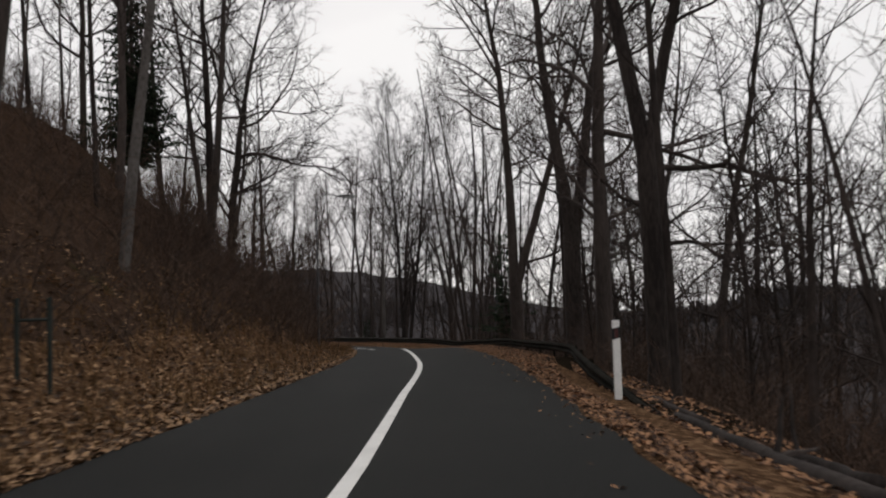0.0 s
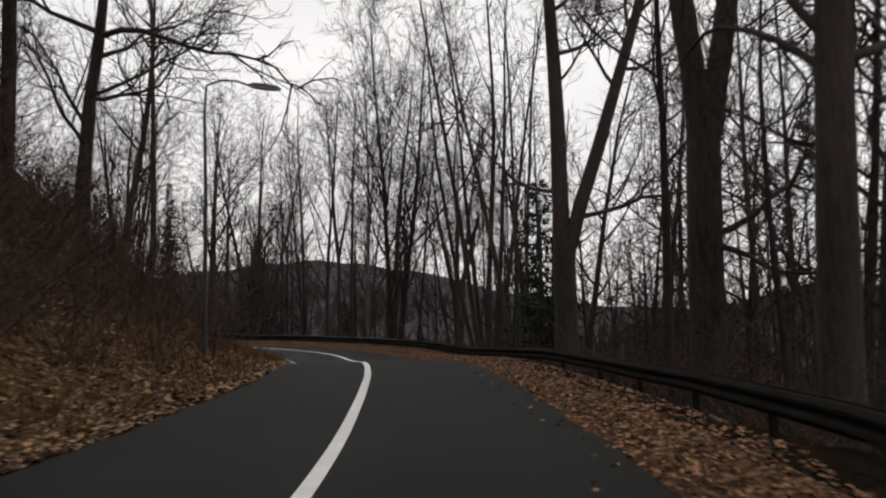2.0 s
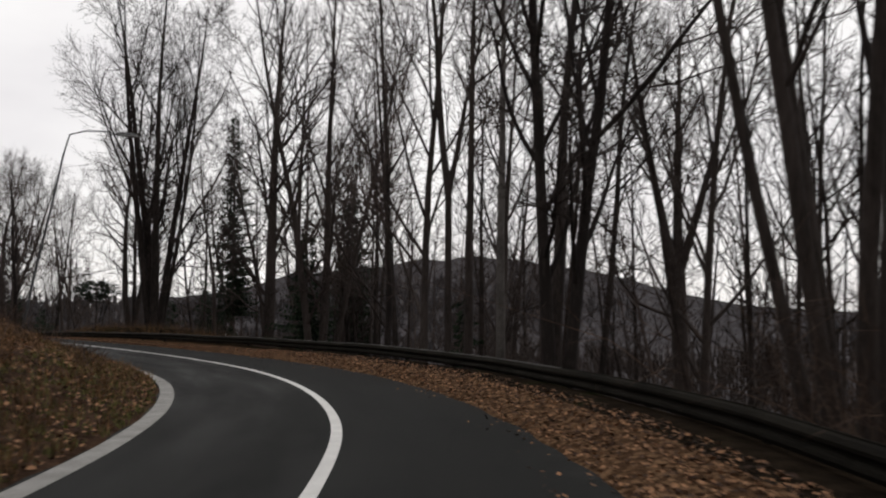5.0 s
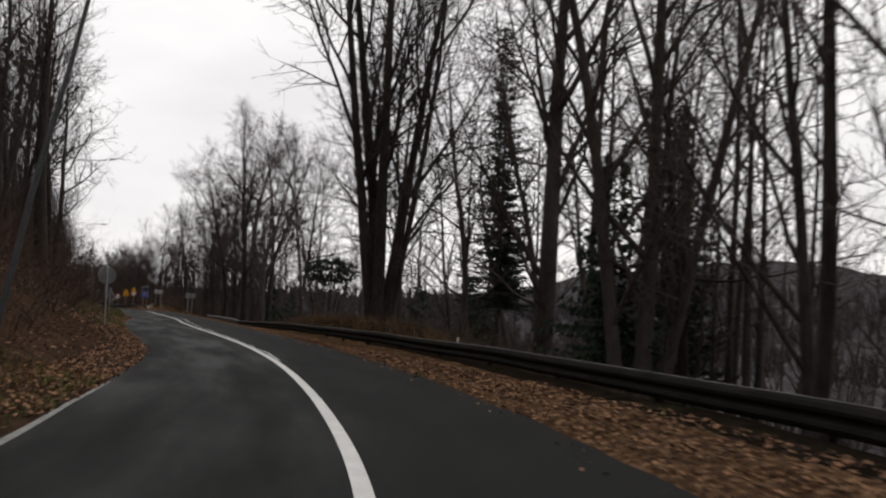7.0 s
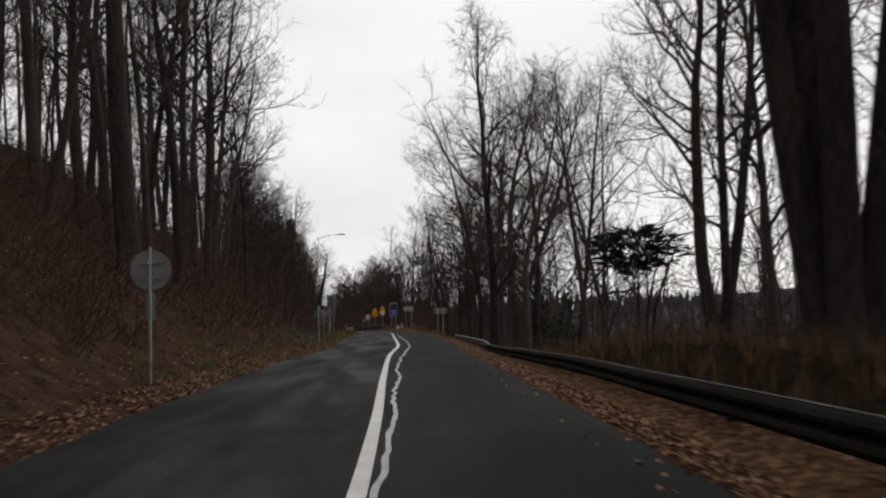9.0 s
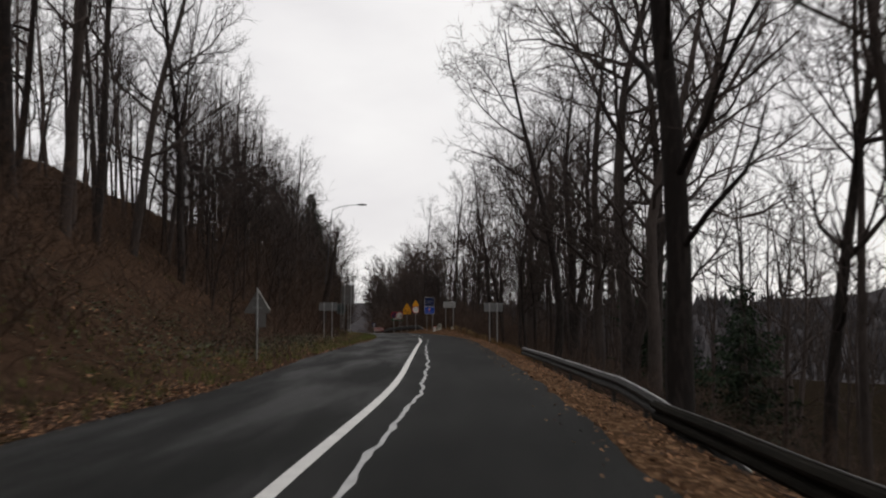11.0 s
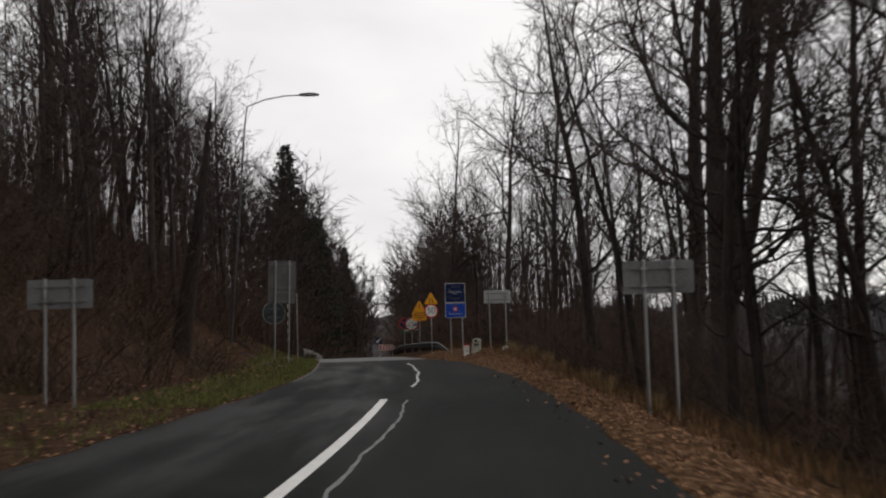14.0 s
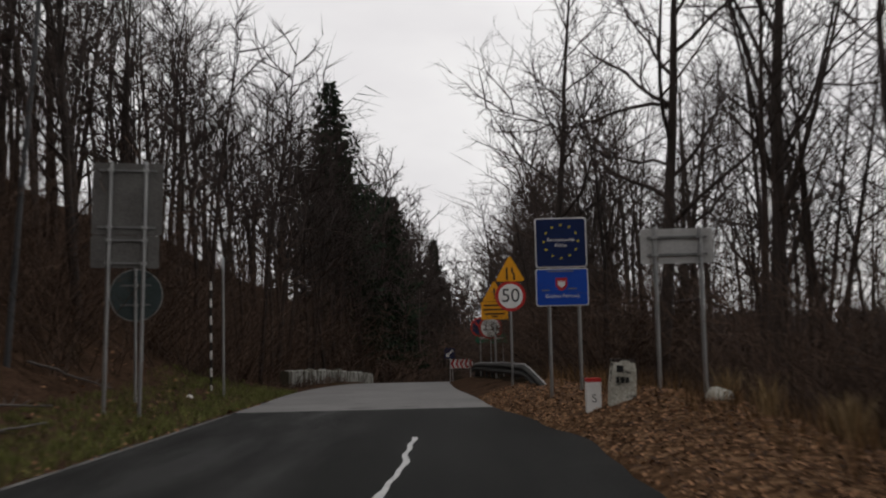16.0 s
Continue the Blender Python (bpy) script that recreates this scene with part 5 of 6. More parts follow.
def rail_top(s):
    return np.where(np.asarray(s) < 76, road_z(s), 0.0) + np.interp(s, [4, 14, 18, 22, 26, 33, 40, 48, 57, 66, 72, 85, 105, 122, 140, 160, 168], [-0.3, -0.12, 0.1, 0.34, 0.50, 0.50, 0.42, 0.36, 0.36, 0.46, 0.58, 0.60, 0.64, 0.63, 0.47, 0.20, 0.10])


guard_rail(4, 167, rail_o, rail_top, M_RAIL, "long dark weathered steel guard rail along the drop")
guard_rail(162, 196.6, lambda s: np.interp(s, [162, 168, 197.5], [4.35, 4.4, 4.6]), lambda s: np.interp(s, [162, 167, 172, 197.5], [-0.25, 0.08, 0.18, 0.14]), M_RAIL_ZINC, "newer galvanised guard rail with sloping end")
guard_rail(256.0, 296, lambda s: np.interp(s, [256, 262, 296], [3.8, 3.6, 3.2]), lambda s: float(road_z(s)) + np.interp(s, [256, 261.5, 296], [0.08, 0.76, 0.80]), M_RAIL_ZINC, "galvanised guard rail rising from a buried end", 4.0)


# ---- street lamps ----
def street_lamp(base, bend, tip, label, r=0.062):
    """A tapered pole that bows into an arm with a long flat lantern at its end."""
    root = new("street_lamp")
    base, bend, tip = Vector(base), Vector(bend), Vector(tip)
    way = tip - bend
    flat = Vector((way.x, way.y, 0)).normalized()
    pole = [base - Vector((0, 0, 0.5)), base.lerp(bend, 0.3), base.lerp(bend, 0.6), base.lerp(bend, 0.9) - flat * 0.05]
    head0 = tip - flat * 0.95
    arm = [pole[-1], bend + Vector((0, 0, 0.0)) - flat * 0.0, bend.lerp(head0, 0.35) + Vector((0, 0, 0.14)), bend.lerp(head0, 0.7) + Vector((0, 0, 0.12)), head0]
    b = Build()
    b.tube(pole, [r, r * 0.9, r * 0.75, r * 0.6], 10)
    part("pole", b, M_LAMP, root, smooth=True)
    b = Build()
    b.tube(arm, [r * 0.6, r * 0.52, r * 0.48, r * 0.45, r * 0.45], 8)
    part("arm", b, M_LAMP, root, smooth=True)
    side = Vector((-flat.y, flat.x, 0))
    for name, material, z0, depth in (("housing", M_LAMP, 0.0, 0.12), ("cover", M_GLASS, -0.002, -0.07)):
        b = Build()
        rings = [(0.0, 0.05, 0.45), (0.15, 0.11, 0.85), (0.5, 0.15, 1.0), (0.85, 0.13, 0.8), (1.0, 0.05, 0.35)]
        m = 7
        for u, w, h in rings:
            c = head0 + (tip - head0) * u
            for k in range(m):
                a = math.pi * k / (m - 1)
                b.v.append(tuple(c + side * math.cos(a) * w + Vector((0, 0, z0 + math.sin(a) * depth * h))))
        for i in range(len(rings) - 1):
            for k in range(m - 1):
                p = i * m + k
                b.f.append((p, p + 1, p + 1 + m, p + m))
            p = i * m
            b.f.append((p + m - 1, p, p + m, p + 2 * m - 1))
        b.f.append(tuple(range(m)))
        b.f.append(tuple(range((len(rings) - 1) * m, len(rings) * m)))
        part(name, b, material, root, smooth=True)
    return tagged(root, label, "street lamp", "street lamps")


street_lamp((-5.9, 51.0, place(-5.9, 51.0)), (-5.85, 51.05, 7.8), (-4.15, 52.4, 7.95), "tall grey street lamp with curved arm at the bank")
street_lamp((-24.2, 99.0, place(-24.2, 99.0)), (-22.9, 100.2, 8.75), (-20.9, 102.1, 8.95), "leaning grey street lamp with bowed arm at the bend")
street_lamp((-124.9, 207.3, place(-124.9, 207.3)), (-124.3, 208.0, 12.0), (-122.0, 210.45, 12.5), "grey street lamp reaching out over the road")


# ---- signs ----
def pole_part(root, x, y, z0, z1, r=0.03, material=None, name="post"):
    b = Build()
    b.tube([(x, y, z0), (x, y, z1)], [r, r], 10, cap=True)
    return part(name, b, material or M_ZINC, root, smooth=False)


def sign_root(name, x, y, turn, dz=0.0):
    """Signs stand at their foot; the face looks along -y of the root."""
    root = new(name)
    root.matrix_basis = pose(x, y, place(x, y) + dz, 0, 0, turn)
    return root


def board(root, outline, z, material, name="board", y=0.0, depth=0.02, label=""):
    b = Build()
    b.plate(outline, depth, pose(0, y, z))
    return part(name, b, material, root, label)


def clamps(root, xs, zs, width, y):
    for z in zs:
        b = Build()
        b.box((0, y, z), (width, 0.03, 0.035))
        part("bracket", b, M_SIGN_BACK, root)
        for x in xs:
            b = Build()
            b.box((x, y - 0.03, z), (0.10, 0.09, 0.05))
            part("clamp", b, M_ZINC, root)


# seen from behind: the posts stand on the near side of the plates
r = sign_root("round_sign", -43.45, 123.4, heading(138) + 4)
zt = 2.85 - r.location.z
pole_part(r, 0, 0, -0.4, zt, 0.032)
board(r, disc_outline(0.40), zt - 0.45, M_SIGN_BACK, "disc", 0.05)
board(r, rect_outline(0.16, 0.55, 0.02), zt - 1.18, M_SIGN_BACK, "plate", 0.05)
clamps(r, (0,), (zt - 0.3, zt - 0.62), 0.5, 0.035)
tagged(r, "round grey sign seen from its back on a steel post", "road sign", "signs")

r = sign_root("triangle_sign", -75.2, 159.35, heading(185) + 4)
zt = 2.36 - r.location.z
pole_part(r, 0, 0, -0.4, zt, 0.028)
board(r, tri_outline(0.90), zt - 0.57, M_MID_BACK, "plate", 0.05)
board(r, [(0.0, 0.44), (0.40, -0.24), (0.42, -0.22), (0.015, 0.46)], zt - 0.49, M_WHITE, "rim", 0.035, 0.012)
board(r, rect_outline(0.34, 0.44, 0.02, 0.10), zt - 1.06, M_MID_BACK, "lower_plate", 0.05)
clamps(r, (0,), (zt - 0.35, zt - 0.65), 0.3, 0.035)
tagged(r, "triangular grey warning sign seen from its back", "road sign", "signs")


def back_board(x, y, turn, w, h, top, posts, label, boards=1, split=0.0, material=None):
    root = sign_root("sign_board", x, y, turn)
    zt = top - root.location.z
    for px in posts:
        pole_part(root, px, 0, -0.5, zt + 0.02, 0.035)
    b = board(root, rect_outline(w, h - split, 0.04), zt - (h - split) / 2, material or M_SIGN_BACK, "board", 0.05)
    clamps(root, posts, (zt - 0.14, zt - (h - split) + 0.14), w * 0.82, 0.035)
    if split:
        board(root, rect_outline(w * 0.97, split - 0.02, 0.04, -0.02), zt - h + split / 2, material or M_SIGN_BACK, "lower_board", 0.05)
        clamps(root, posts, (zt - h + split - 0.1, zt - h + 0.1), w * 0.5, 0.035)
    return tagged(root, label, "road sign", "signs")


back_board(-103.75, 188.65, heading(227) + 3, 1.28, 0.58, 2.55, (-0.28, 0.28), "low grey sign board on two posts seen from behind")
back_board(-94.25, 195.4, heading(226) - 3, 1.28, 0.60, 2.47, (-0.27, 0.25), "grey sign board on two posts seen from behind")
back_board(-114.95, 214.55, heading(254) - 4, 1.16, 0.56, 3.03, (-0.36, 0.36), "light grey sign board on two posts seen from behind", material=M_LIGHT_BACK)
tall = back_board(-122.91, 208.85, heading(256) + 6, 1.26, 1.95, 4.72, (-0.30, 0.33), "tall grey double sign board on two leaning steel posts", split=0.62, material=M_MID_BACK)
tall.matrix_basis = tall.matrix_basis @ pose(-0.15, 0, 0, 0, 1.6, 0)

r = sign_root("round_sign", -125.1, 209.95, heading(257) + 5)
zt = 2.95 - r.location.z
pole_part(r, 0, 0, -0.4, zt, 0.032)
board(r, disc_outline(0.52), zt - 0.55, M_DARK_BACK, "disc", 0.05)
board(r, disc_outline(0.54), zt - 0.55, M_ZINC, "rim", 0.072, 0.008)
clamps(r, (0,), (zt - 0.35, zt - 0.75), 0.6, 0.035)
tagged(r, "round dark sign back behind the tall board", "road sign", "signs")


def border_board(root, w, h, z, material, name, y):
    board(root, rect_outline(w, h, 0.05), z, M_WHITE, name + "_border", y, 0.02)
    return board(root, rect_outline(w - 0.035, h - 0.035, 0.04), z, material, name, y - 0.006, 0.008)


# blue border boards
r = sign_root("border_sign", -117.75, 214.8, heading(256) - 3)
zt = 3.50 - r.location.z
for px in (-0.24, 0.30):
    pole_part(r, px, 0.05, -0.5, zt - 0.1, 0.032)
up = border_board(r, 0.93, 0.90, zt - 0.45, M_BLUE, "upper_board", 0.0)
low = border_board(r, 0.95, 0.68, zt - 1.26, M_BRIGHT_BLUE, "lower_board", 0.0)
for i in range(12):
    a = 2 * math.pi * i / 12
    star = []
    for k in range(10):
        rr = 0.030 if k % 2 == 0 else 0.012
        star.append((rr * math.sin(math.pi * k / 5), rr * math.cos(math.pi * k / 5)))
    b = Build()
    b.plate(star, 0.003, pose(0.31 * math.sin(a), -0.010, zt - 0.43 + 0.30 * math.cos(a)))
    part("star", b, M_YELLOW, up)
lettering("Rzeczpospolita", 0.082, M_WHITE, up, pose(0, -0.010, zt - 0.40))
lettering("Polska", 0.082, M_WHITE, up, pose(0, -0.010, zt - 0.50))
lettering("Granica Państwa", 0.090, M_WHITE, low, pose(0, -0.010, zt - 1.42))
b = Build()
b.plate([(-0.10, 0.11), (0.10, 0.11), (0.11, -0.02), (0.06, -0.10), (0, -0.13), (-0.06, -0.10), (-0.11, -0.02)], 0.003, pose(-0.01, -0.010, zt - 1.20))
part("emblem", b, M_RED, low, "red shield-shaped emblem")
b = Build()
b.plate([(-0.07, 0.06), (-0.02, 0.03), (0.0, 0.07), (0.02, 0.03), (0.07, 0.06), (0.06, -0.03), (0.02, -0.05), (0, -0.08), (-0.02, -0.05), (-0.06, -0.03)], 0.003, pose(-0.01, -0.014, zt - 1.20))
part("emblem_figure", b, M_WHITE, low)
for cx, cz, w in ((-0.02, 0.29, 0.46), (-0.30, -0.05, 0.14), (0.18, -0.03, 0.16)):
    b = Build()
    b.box((cx, -0.011, zt - 1.26 + cz), (w, 0.004, 0.022))
    part("writing_bar", b, M_SIGN_BACK, low)
tagged(r, "blue border boards with gold stars and white lettering", "border sign", "signs")


def round_limit(root, z, d, text, size, x=0.0, y=0.0):
    disc = board(root, disc_outline(d / 2, cx=x), z, M_RED, "disc", y, 0.015)
    b = Build()
    b.plate(disc_outline(d / 2 * 0.80, cx=x), 0.006, pose(0, y - 0.005, z))
    part("face", b, M_WHITE, disc)
    lettering(text, size, M_BLACK, disc, pose(x, y - 0.010, z))
    return disc


def amber_triangle(root, z, side, y=0.0, x=0.0):
    tri = board(root, [(a + x, c) for a, c in tri_outline(side, 0.05)], z, M_BLACK, "triangle", y, 0.015)
    b = Build()
    b.plate([(a + x, c) for a, c in tri_outline(side * 0.95, 0.045)], 0.006, pose(0, y - 0.005, z))
    part("face", b, M_AMBER, tri)
    return tri


r = sign_root("speed_sign", -123.1, 218.6, heading(262))
zt = 3.40 - r.location.z
pole_part(r, 0.0, 0.06, -0.5, zt - 0.05, 0.03)
tri = amber_triangle(r, zt - 0.46, 0.78)
for pts in ([(-0.10, 0.16), (-0.055, 0.16), (-0.055, -0.14), (-0.10, -0.14)], [(0.03, 0.16), (0.07, 0.16), (0.07, 0.07), (0.12, 0.0), (0.12, -0.14), (0.075, -0.14), (0.075, -0.01), (0.03, 0.06)]):
    b = Build()
    b.plate(pts, 0.004, pose(0, -0.012, zt - 0.50))
    part("symbol", b, M_BLACK, tri)
round_limit(r, zt - 1.03, 0.74, "50", 0.46)
tagged(r, "amber road-narrows triangle above a red-rimmed 50 sign", "road sign", "signs")

r = sign_root("warning_sign", -128.55, 223.1, heading(269))
zt = 3.15 - r.location.z
pole_part(r, 0.0, 0.06, -0.5, zt - 0.1, 0.03)
tri = amber_triangle(r, zt - 0.42, 0.80)
for pts in ([(-0.028, 0.20), (0.028, 0.20), (0.016, -0.04), (-0.016, -0.04)], disc_outline(0.028, 12, 0, -0.10)):
    b = Build()
    b.plate(pts, 0.004, pose(0, -0.012, zt - 0.44))
    part("symbol", b, M_BLACK, tri)
pl = board(r, rect_outline(0.82, 0.54, 0.03), zt - 0.92, M_AMBER, "plate", 0.0, 0.015)
for dz, w in ((0.16, 0.66), (0.03, 0.70), (-0.10, 0.62), (-0.18, 0.2)):
    b = Build()
    b.box((0, -0.004, zt - 0.92 + dz), (w, 0.006, 0.05))
    part("writing_bar", b, M_BLACK, pl)
tagged(r, "amber warning triangle over an amber text plate", "road sign", "signs")

r = sign_root("weight_sign", -136.3, 230.0, heading(279))
zt = 2.29 - r.location.z
pole_part(r, 0.0, 0.06, -0.5, zt - 0.05, 0.03)
round_limit(r, zt - 0.45, 0.96, "2.5t", 0.40)
tagged(r, "red-rimmed 2.5t weight limit sign", "road sign", "signs")

r = sign_root("no_stopping_sign", -138.7, 231.6, heading(281))
zt = 2.36 - r.location.z
pole_part(r, 0.0, 0.06, -0.5, zt - 0.05, 0.03)
disc = board(r, disc_outline(0.42), zt - 0.45, M_RED, "disc", 0.0, 0.015)
b = Build()
b.plate(disc_outline(0.34), 0.006, pose(0, -0.005, zt - 0.45))
part("face", b, M_BLUE, disc)
b = Build()
b.plate([(-0.24, 0.18), (-0.18, 0.24), (0.24, -0.18), (0.18, -0.24)], 0.006, pose(0, -0.010, zt - 0.45))
part("bar", b, M_RED, disc)
tagged(r, "blue round sign with red rim and bar", "road sign", "signs")

r = sign_root("direction_sign", -139.2, 232.7, heading(283))
zt = 1.64 - r.location.z
for px in (-0.5, 0.5):
    pole_part(r, px, 0.06, -0.5, zt, 0.03)
pl = board(r, rect_outline(1.40, 0.42, 0.05), zt - 0.21, M_GREEN_SIGN, "board", 0.0, 0.015)
b = Build()
b.box((0, -0.004, zt - 0.21), (1.0, 0.006, 0.09))
part("writing_bar", b, M_WHITE, pl)
tagged(r, "green direction board with white lettering bar", "road sign", "signs")

r = sign_root("arrow_sign", -150.2, 239.6, heading(296))
zt = 0.98 - r.location.z
pole_part(r, 0.0, 0.05, -0.4, zt, 0.03)
disc = board(r, rect_outline(0.58, 0.58, 0.05), zt - 0.29, M_BLUE, "plate", 0.0, 0.015)
b = Build()
b.plate([(-0.20, -0.20), (-0.20, 0.02), (-0.13, -0.05), (0.12, 0.20), (0.20, 0.12), (-0.05, -0.13), (0.02, -0.20)], 0.004, pose(0, -0.006, zt - 0.29))
part("arrow", b, M_WHITE, disc)
tagged(r, "blue square arrow sign on a low post", "road sign", "signs")

r = sign_root("chevron_board", -149.8, 240.1, heading(296))
zt = 0.34 - r.location.z
for px in (-0.5, 0.5):
    pole_part(r, px, 0.05, -0.4, zt, 0.025)
bd = board(r, rect_outline(1.30, 0.50, 0.02), zt - 0.25, M_WHITE, "board", 0.0, 0.015)
for i in range(5):
    x0 = -0.60 + i * 0.25
    b = Build()
    b.plate([(x0, 0), (x0 + 0.12, 0.24), (x0 + 0.24, 0.24), (x0 + 0.12, 0), (x0 + 0.24, -0.24), (x0 + 0.12, -0.24)], 0.004, pose(0, -0.006, zt - 0.25))
    part("chevron", b, M_RED, bd)
tagged(r, "red and white chevron barrier board", "barrier", "signs")


# ---- posts and stones ----
def delineator(x, y, turn, label):
    root = new("delineator_post")
    z = place(x, y)
    top = 1.69 - z
    root.matrix_basis = pose(x, y, z, 0, 0, turn)
    prof = [(-0.06, -0.045), (-0.05, -0.055), (0.05, -0.055), (0.06, -0.045), (0.055, 0.03), (0.0, 0.055), (-0.055, 0.03)]

    def prism(z0, z1, grow=1.0, slope=0.0):
        b = Build()
        n = len(prof)
        for zz, sl in ((z0, slope), (z1, slope)):
            for px, py in prof:
                b.v.append((px * grow, py * grow, zz + px * sl))
        b.f += [tuple(range(n - 1, -1, -1)), tuple(range(n, 2 * n))] + [(i, (i + 1) % n, (i + 1) % n + n, i + n) for i in range(n)]
        return b

    part("body", prism(-0.3, top, 1.0), M_WHITE, root, "white plastic post")
    part("band", prism(top - 0.30, top - 0.12, 1.03, 0.3), M_BLACK, root, "black slanted band")
    b = Build()
    b.box((0, -0.060, top - 0.21), (0.05, 0.008, 0.14))
    part("reflector", b, M_REFLECTOR, root, "dull dark red reflector")
    return tagged(root, label, "delineator")


delineator(2.78, 17.4, heading(17), "white roadside delineator post with black band")

r = new("marker_stone")
r.matrix_basis = pose(-115.2, 212.72, place(-115.2, 212.72), 0, 0, heading(253))
zt = 0.71 - r.location.z
b = Build()
b.plate(rect_outline(0.215, zt + 0.3, 0.02, 0, (zt - 0.3) / 2), 0.19, pose(0, -0.095, 0))
part("body", b, M_WHITE, r)
b = Build()
b.plate(rect_outline(0.225, 0.06, 0.02, 0, zt - 0.025), 0.20, pose(0, -0.10, 0))
part("cap", b, M_RED, r, "red painted cap")
lettering("S", 0.17, M_BLACK, r, pose(0, -0.099, zt - 0.30))
tagged(r, "small white border marker with red cap", "marker")

b = Build()
rg = random.Random(3)
rings = 7
for i in range(rings):
    t = i / (rings - 1)
    w, d = 0.205 * (1 - 0.08 * t), 0.13 * (1 - 0.1 * t)
    if i == rings - 1:
        w, d = w * 0.86, d * 0.8
    for k in range(16):
        a = 2 * math.pi * k / 16
        c, sn = math.cos(a), math.sin(a)
        q = (abs(c) ** 5 + abs(sn) ** 5) ** (-0.2)
        b.v.append((c * q * w + rg.gauss(0, 0.006), sn * q * d + rg.gauss(0, 0.006), -0.3 + t * 0.88 + rg.gauss(0, 0.004)))
for i in range(rings - 1):
    for k in range(16):
        b.f.append((i * 16 + k, i * 16 + (k + 1) % 16, (i + 1) * 16 + (k + 1) % 16, (i + 1) * 16 + k))
b.f.append(tuple(range((rings - 1) * 16, rings * 16)))
st = part("boundary_stone", b, M_STONE)
st.matrix_basis = pose(-114.8, 212.9, place(-114.8, 212.9), 0, 3, heading(253))
for dx, dz, w, h in ((-0.06, 0.46, 0.10, 0.10), (-0.09, 0.30, 0.05, 0.09), (-0.02, 0.30, 0.06, 0.09), (0.05, 0.30, 0.05, 0.08)):
    b = Build()
    b.box((dx, -0.128, dz), (w, 0.01, h))
    part("marking", b, M_BLACK, st, "worn dark painted mark")
b = Build()
b.plate(rect_outline(0.35, 0.05, 0.02, 0, 0.58), 0.20, pose(0, -0.10, 0))
part("cap", b, M_BARK, st, "dark mossy top")
tagged(st, "weathered pale boundary stone with dark lichen", "stone")


def lumpy(name, x, y, size, material, label, category, seed):
    b = Build()
    rg = random.Random(seed)
    n, m = 7, 10
    for i in range(n):
        ph = math.pi * i / (n - 1)
        for k in range(m):
            a = 2 * math.pi * k / m
            f = 1 + rg.gauss(0, 0.09)
            b.v.append((size[0] * math.sin(ph) * math.cos(a) * f, size[1] * math.sin(ph) * math.sin(a) * f, size[2] * math.cos(ph) * f))
    for i in range(n - 1):
        for k in range(m):
            b.f.append((i * m + k, (i + 1) * m + k, (i + 1) * m + (k + 1) % m, i * m + (k + 1) % m))
    ob = part(name, b, material, smooth=True)
    ob.matrix_basis = pose(x, y, place(x, y) + size[2] * 0.4, 0, 0, 40)
    return tagged(ob, label, category)


lumpy("litter", -126.98, 212.09, (0.09, 0.07, 0.05), M_WHITE, "crumpled white litter on the grass", "litter", 9)


def stake(x, y, top, r, material, label):
    z = place(x, y)
    b = Build()
    b.tube([(0, 0, -0.3), (0.01, 0, (top - z) * 0.5), (0.02, 0.01, top - z)], [r * 1.1, r, r * 0.9], 8, cap=True)
    ob = part("marker_stake", b, material)
    ob.matrix_basis = pose(x, y, z)
    return tagged(ob, label, "stake", "marker stakes")


for x, y, top in ((4.75, 57.14, 0.66), (4.85, 52.07, 0.95)):
    stake(x, y, top, 0.045, M_BIRCH, "short grey wooden stake behind the rail")
for x, y, top in ((-19.9, 109.83, 0.70), (-25.33, 117.23, 0.62)):
    stake(x, y, top, 0.022, M_WHITE, "short white marker stake behind the rail")
lumpy("rock", -113.0, 212.8, (0.20, 0.16, 0.12), M_STONE, "pale rounded rock on the leafy verge", "rock", 4)

# striped rod and plain pole beside the bank
r = new("striped_pole")
r.matrix_basis = pose(-128.7, 213.55, place(-128.7, 213.55))
zt = 2.95 - r.location.z
for i in range(14):
    z0, z1 = -0.3 + (zt + 0.3) * i / 14, -0.3 + (zt + 0.3) * (i + 1) / 14
    pole_part(r, 0, 0, z0, z1, 0.026, M_WHITE if i % 2 else M_BLACK, "band")
tagged(r, "thin black and white striped pole", "pole")
r = new("steel_pole")
r.matrix_basis = pose(-127.6, 213.3, place(-127.6, 213.3))
pole_part(r, 0, 0, -0.4, 3.47 - r.location.z, 0.03)
tagged(r, "thin bare grey steel pole", "pole")

# white parapet beside the pale road
b = Build()
n = 60
for i in range(n):
    s = 272.5 + 31.0 * i / (n - 1)
    o = float(left_edge(s)) - 0.9
    h = 0.60 + 0.15 * smooth_noise(s, 1, 0.8, 31)
    for e, zz in ((0.15, -0.5), (0.15, h - 0.04), (0.11, h), (-0.11, h), (-0.15, h - 0.04), (-0.15, -0.5)):
        x, y = at(s, o + e + 0.015 * smooth_noise(s, e, 0.5, 32))
        b.v.append((x, y, float(road_z(s)) + 0.05 + zz))
for i in range(n - 1):
    for k in range(5):
        b.f.append((i * 6 + k, (i + 1) * 6 + k, (i + 1) * 6 + k + 1, i * 6 + k + 1))
b.f += [tuple(range(6)), tuple(range((n - 1) * 6 + 5, (n - 1) * 6 - 1, -1))]
tagged(part("parapet", b, M_PARAPET), "low white mossy parapet wall at the roadside", "wall")

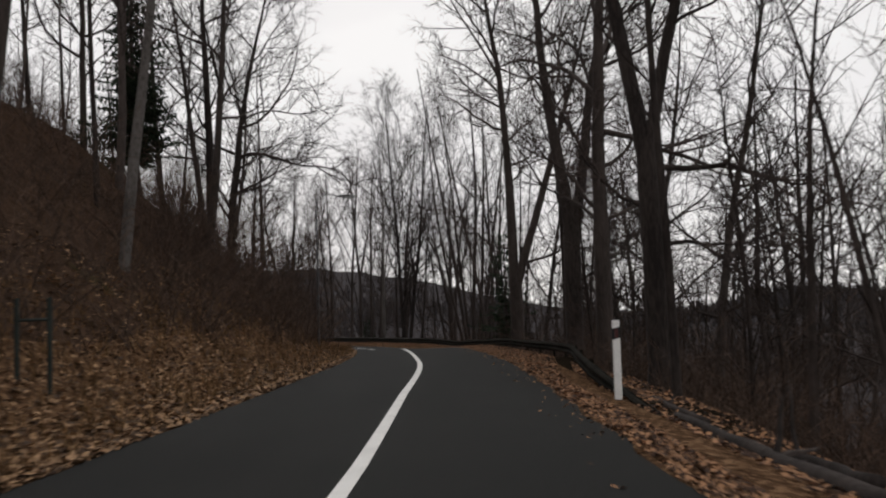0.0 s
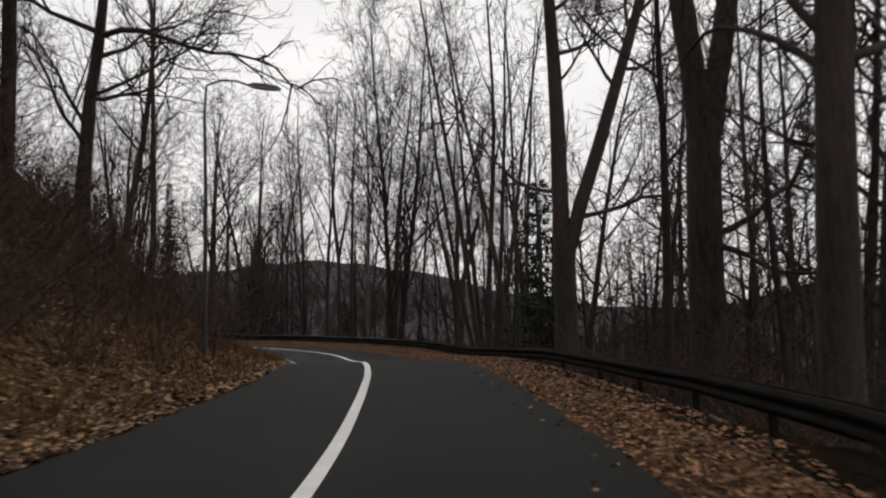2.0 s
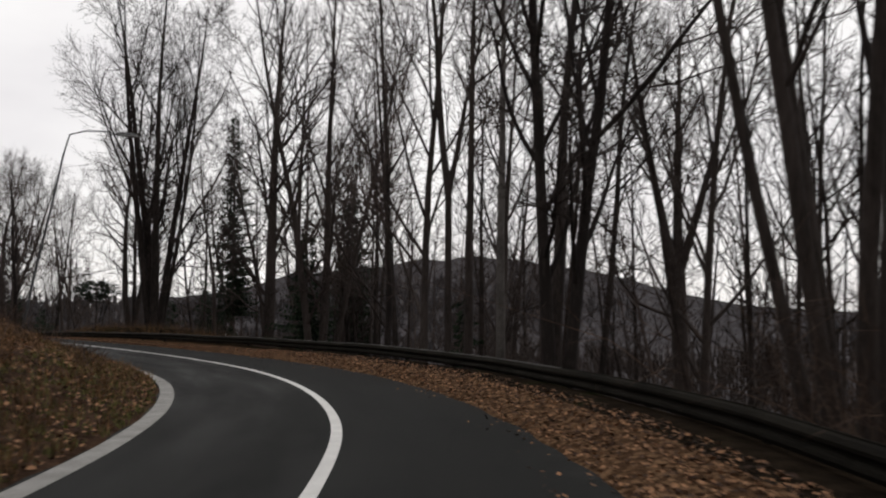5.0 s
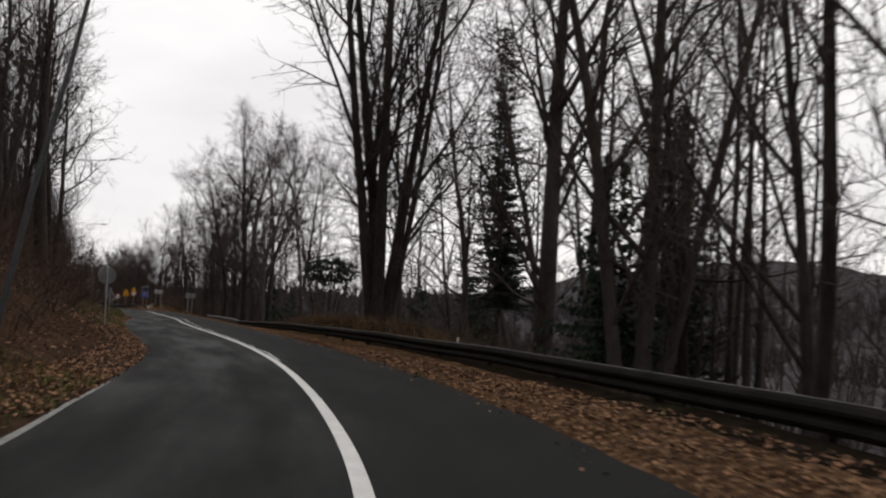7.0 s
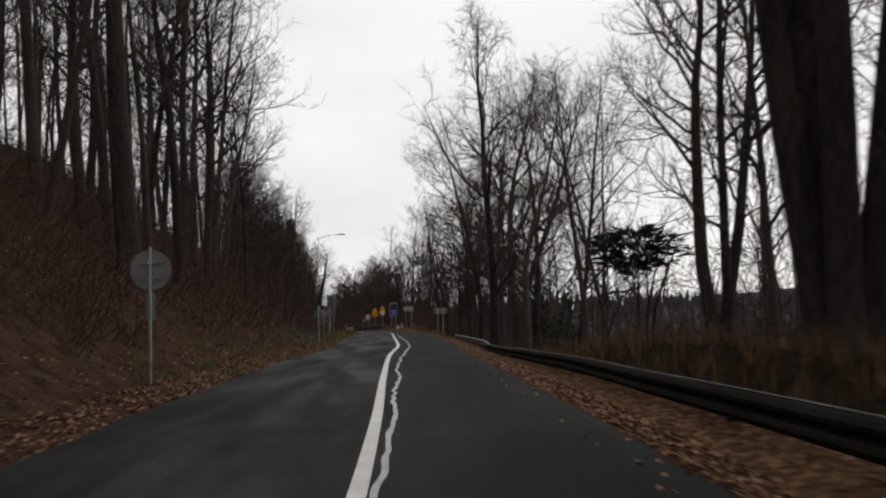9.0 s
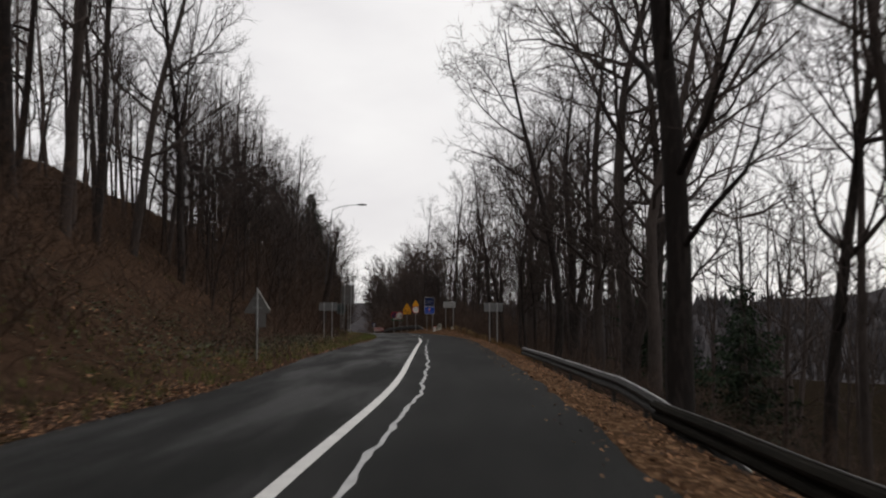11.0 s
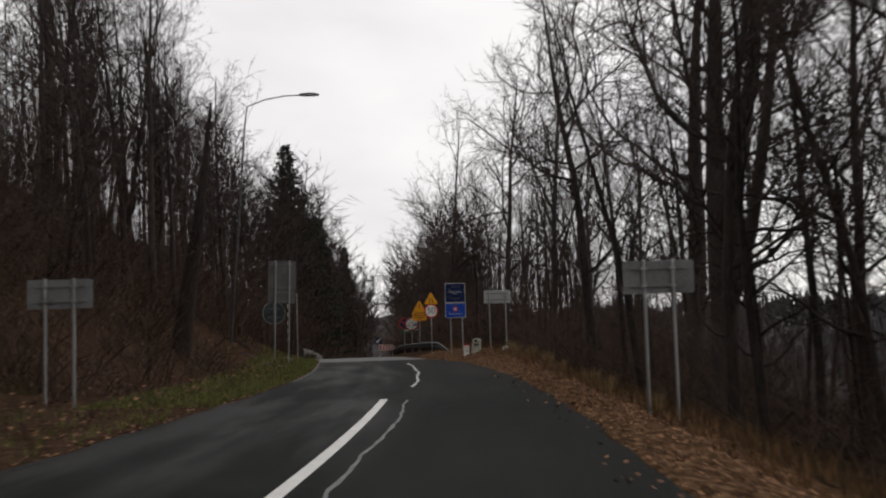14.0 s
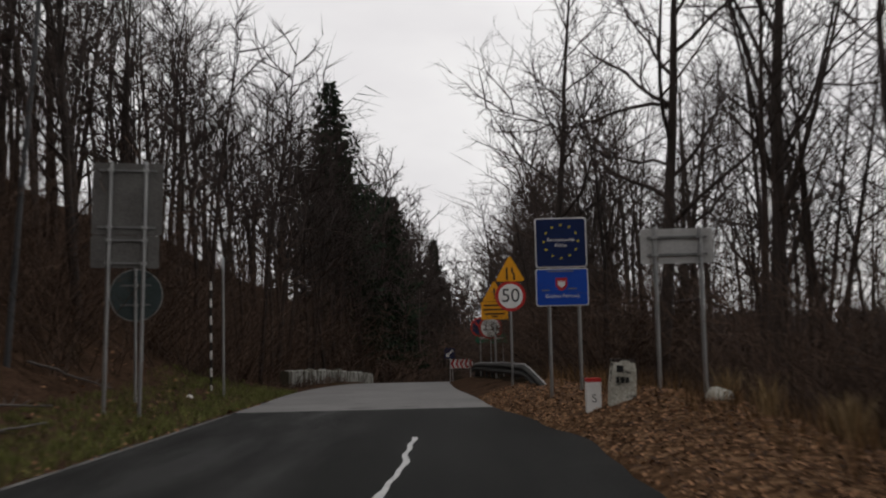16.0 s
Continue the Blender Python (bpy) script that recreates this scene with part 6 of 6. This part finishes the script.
# low dark green frame on the bank foot
r = new("metal_frame")
r.matrix_basis = pose(-5.55, 14.6, place(-5.55, 14.6), 0, 0, 3)
for px in (-0.22, 0.22):
    pole_part(r, px, 0, -0.4, 1.2, 0.035, M_DARK_GREEN)
b = Build()
b.tube([(-0.26, 0, 0.9), (0.26, 0, 0.9)], [0.02, 0.02], 8, cap=True)
part("crossbar", b, M_DARK_GREEN, r)
tagged(r, "dark green steel frame of two posts on the bank", "frame")

# fallen wood beside the road
def fallen_log(name, start, end, r, material, label, seed, stubs=4):
    """A crooked stem lying on the ground from start to end, each given along the road, across it and above the ground."""
    rg = random.Random(seed)
    pts = []
    for k in range(8):
        s, o, h = (start[i] + (end[i] - start[i]) * k / 7 for i in range(3))
        x, y = at(s, o + rg.gauss(0, 0.03))
        pts.append(Vector((x, y, ground_z(s, o, x, y) + h + rg.gauss(0, 0.012))))
    b = Build()
    b.tube(pts, [r * (1.1 - 0.07 * k) for k in range(8)], 8, cap=True)
    ob = part(name, b, material, smooth=True)
    for k in range(stubs):
        q, d = on_path(pts, rg.uniform(0.3, 1.0))
        t = Build()
        path = branch_path(rg, q, swing(rg, d, radians(rg.uniform(30, 60))) + Vector((0, 0, 0.3)), r * rg.uniform(7, 16), 3, 0.2, 0.02)
        t.tube(path, [r * 0.45, r * 0.35, r * 0.22, 0.003], 5, tip=True)
        part("branch", t, material, ob)
    return tagged(ob, label, "log" if r > 0.04 else "branch", "fallen wood")


fallen_log("fallen_log", (7.6, 4.25, 0.06), (15.2, 4.0, 0.05), 0.11, M_BARK, "dark fallen log lying along the edge of the slope", 1, 2)
fallen_log("fallen_log", (15.5, 4.35, 0.04), (19.0, 4.25, 0.04), 0.06, M_BARK, "thin dark fallen log beside the delineator", 2, 3)
fallen_log("fallen_log", (11.0, 5.1, 0.08), (13.2, 4.9, 0.06), 0.09, M_BARK, "short dark log below the verge", 3, 5)
fallen_log("fallen_branch", (251.4, -5.9, 0.22), (254.4, -5.2, 0.05), 0.024, M_BIRCH, "pale dead branch lying on the grass", 4, 5)
fallen_log("fallen_branch", (250.6, -5.0, 0.06), (252.6, -4.6, 0.10), 0.020, M_BIRCH, "thin pale dead branch in the grass", 5, 4)
fallen_log("fallen_branch", (256.0, -6.2, 0.35), (259.0, -5.4, 0.05), 0.022, M_BIRCH, "pale bent branch beside the sign posts", 6, 5)


def grass_tuft(s, o, label, seed):
    """A clump of long dry blades leaning outwards."""
    rg = random.Random(seed)
    x, y = at(s, o)
    b = Build()
    for k in range(150):
        az, h = rg.uniform(0, 2 * math.pi), rg.uniform(0.25, 0.58)
        d = Vector((math.cos(az), math.sin(az), 0))
        q = d * 0.16 * rg.random() ** 0.7
        w = Vector((-d.y, d.x, 0)) * 0.005
        lean = rg.uniform(0.1, 0.6) * h
        mid, tip = q + d * lean * 0.4 + Vector((0, 0, h * 0.65)), q + d * lean + Vector((0, 0, h))
        b.add([tuple(q - w), tuple(q + w), tuple(mid + w * 0.7), tuple(mid - w * 0.7), tuple(tip)], [(0, 1, 2, 3), (3, 2, 4)])
    ob = part("grass_tuft", b, M_STRAW)
    ob.location = (x, y, ground_z(s, o, x, y) - 0.02)
    return tagged(ob, label, "grass", "grass tufts")


for k, (s, o) in enumerate(((250.6, 5.35), (248.6, 5.3), (247.6, 5.75), (246.5, 5.5), (245.0, 5.9), (242.0, 5.3), (238.5, 5.1), (234.0, 5.2), (230.5, 5.0), (226.0, 5.1))):
    grass_tuft(s, o, "tuft of long dry straw-coloured grass", 40 + k)
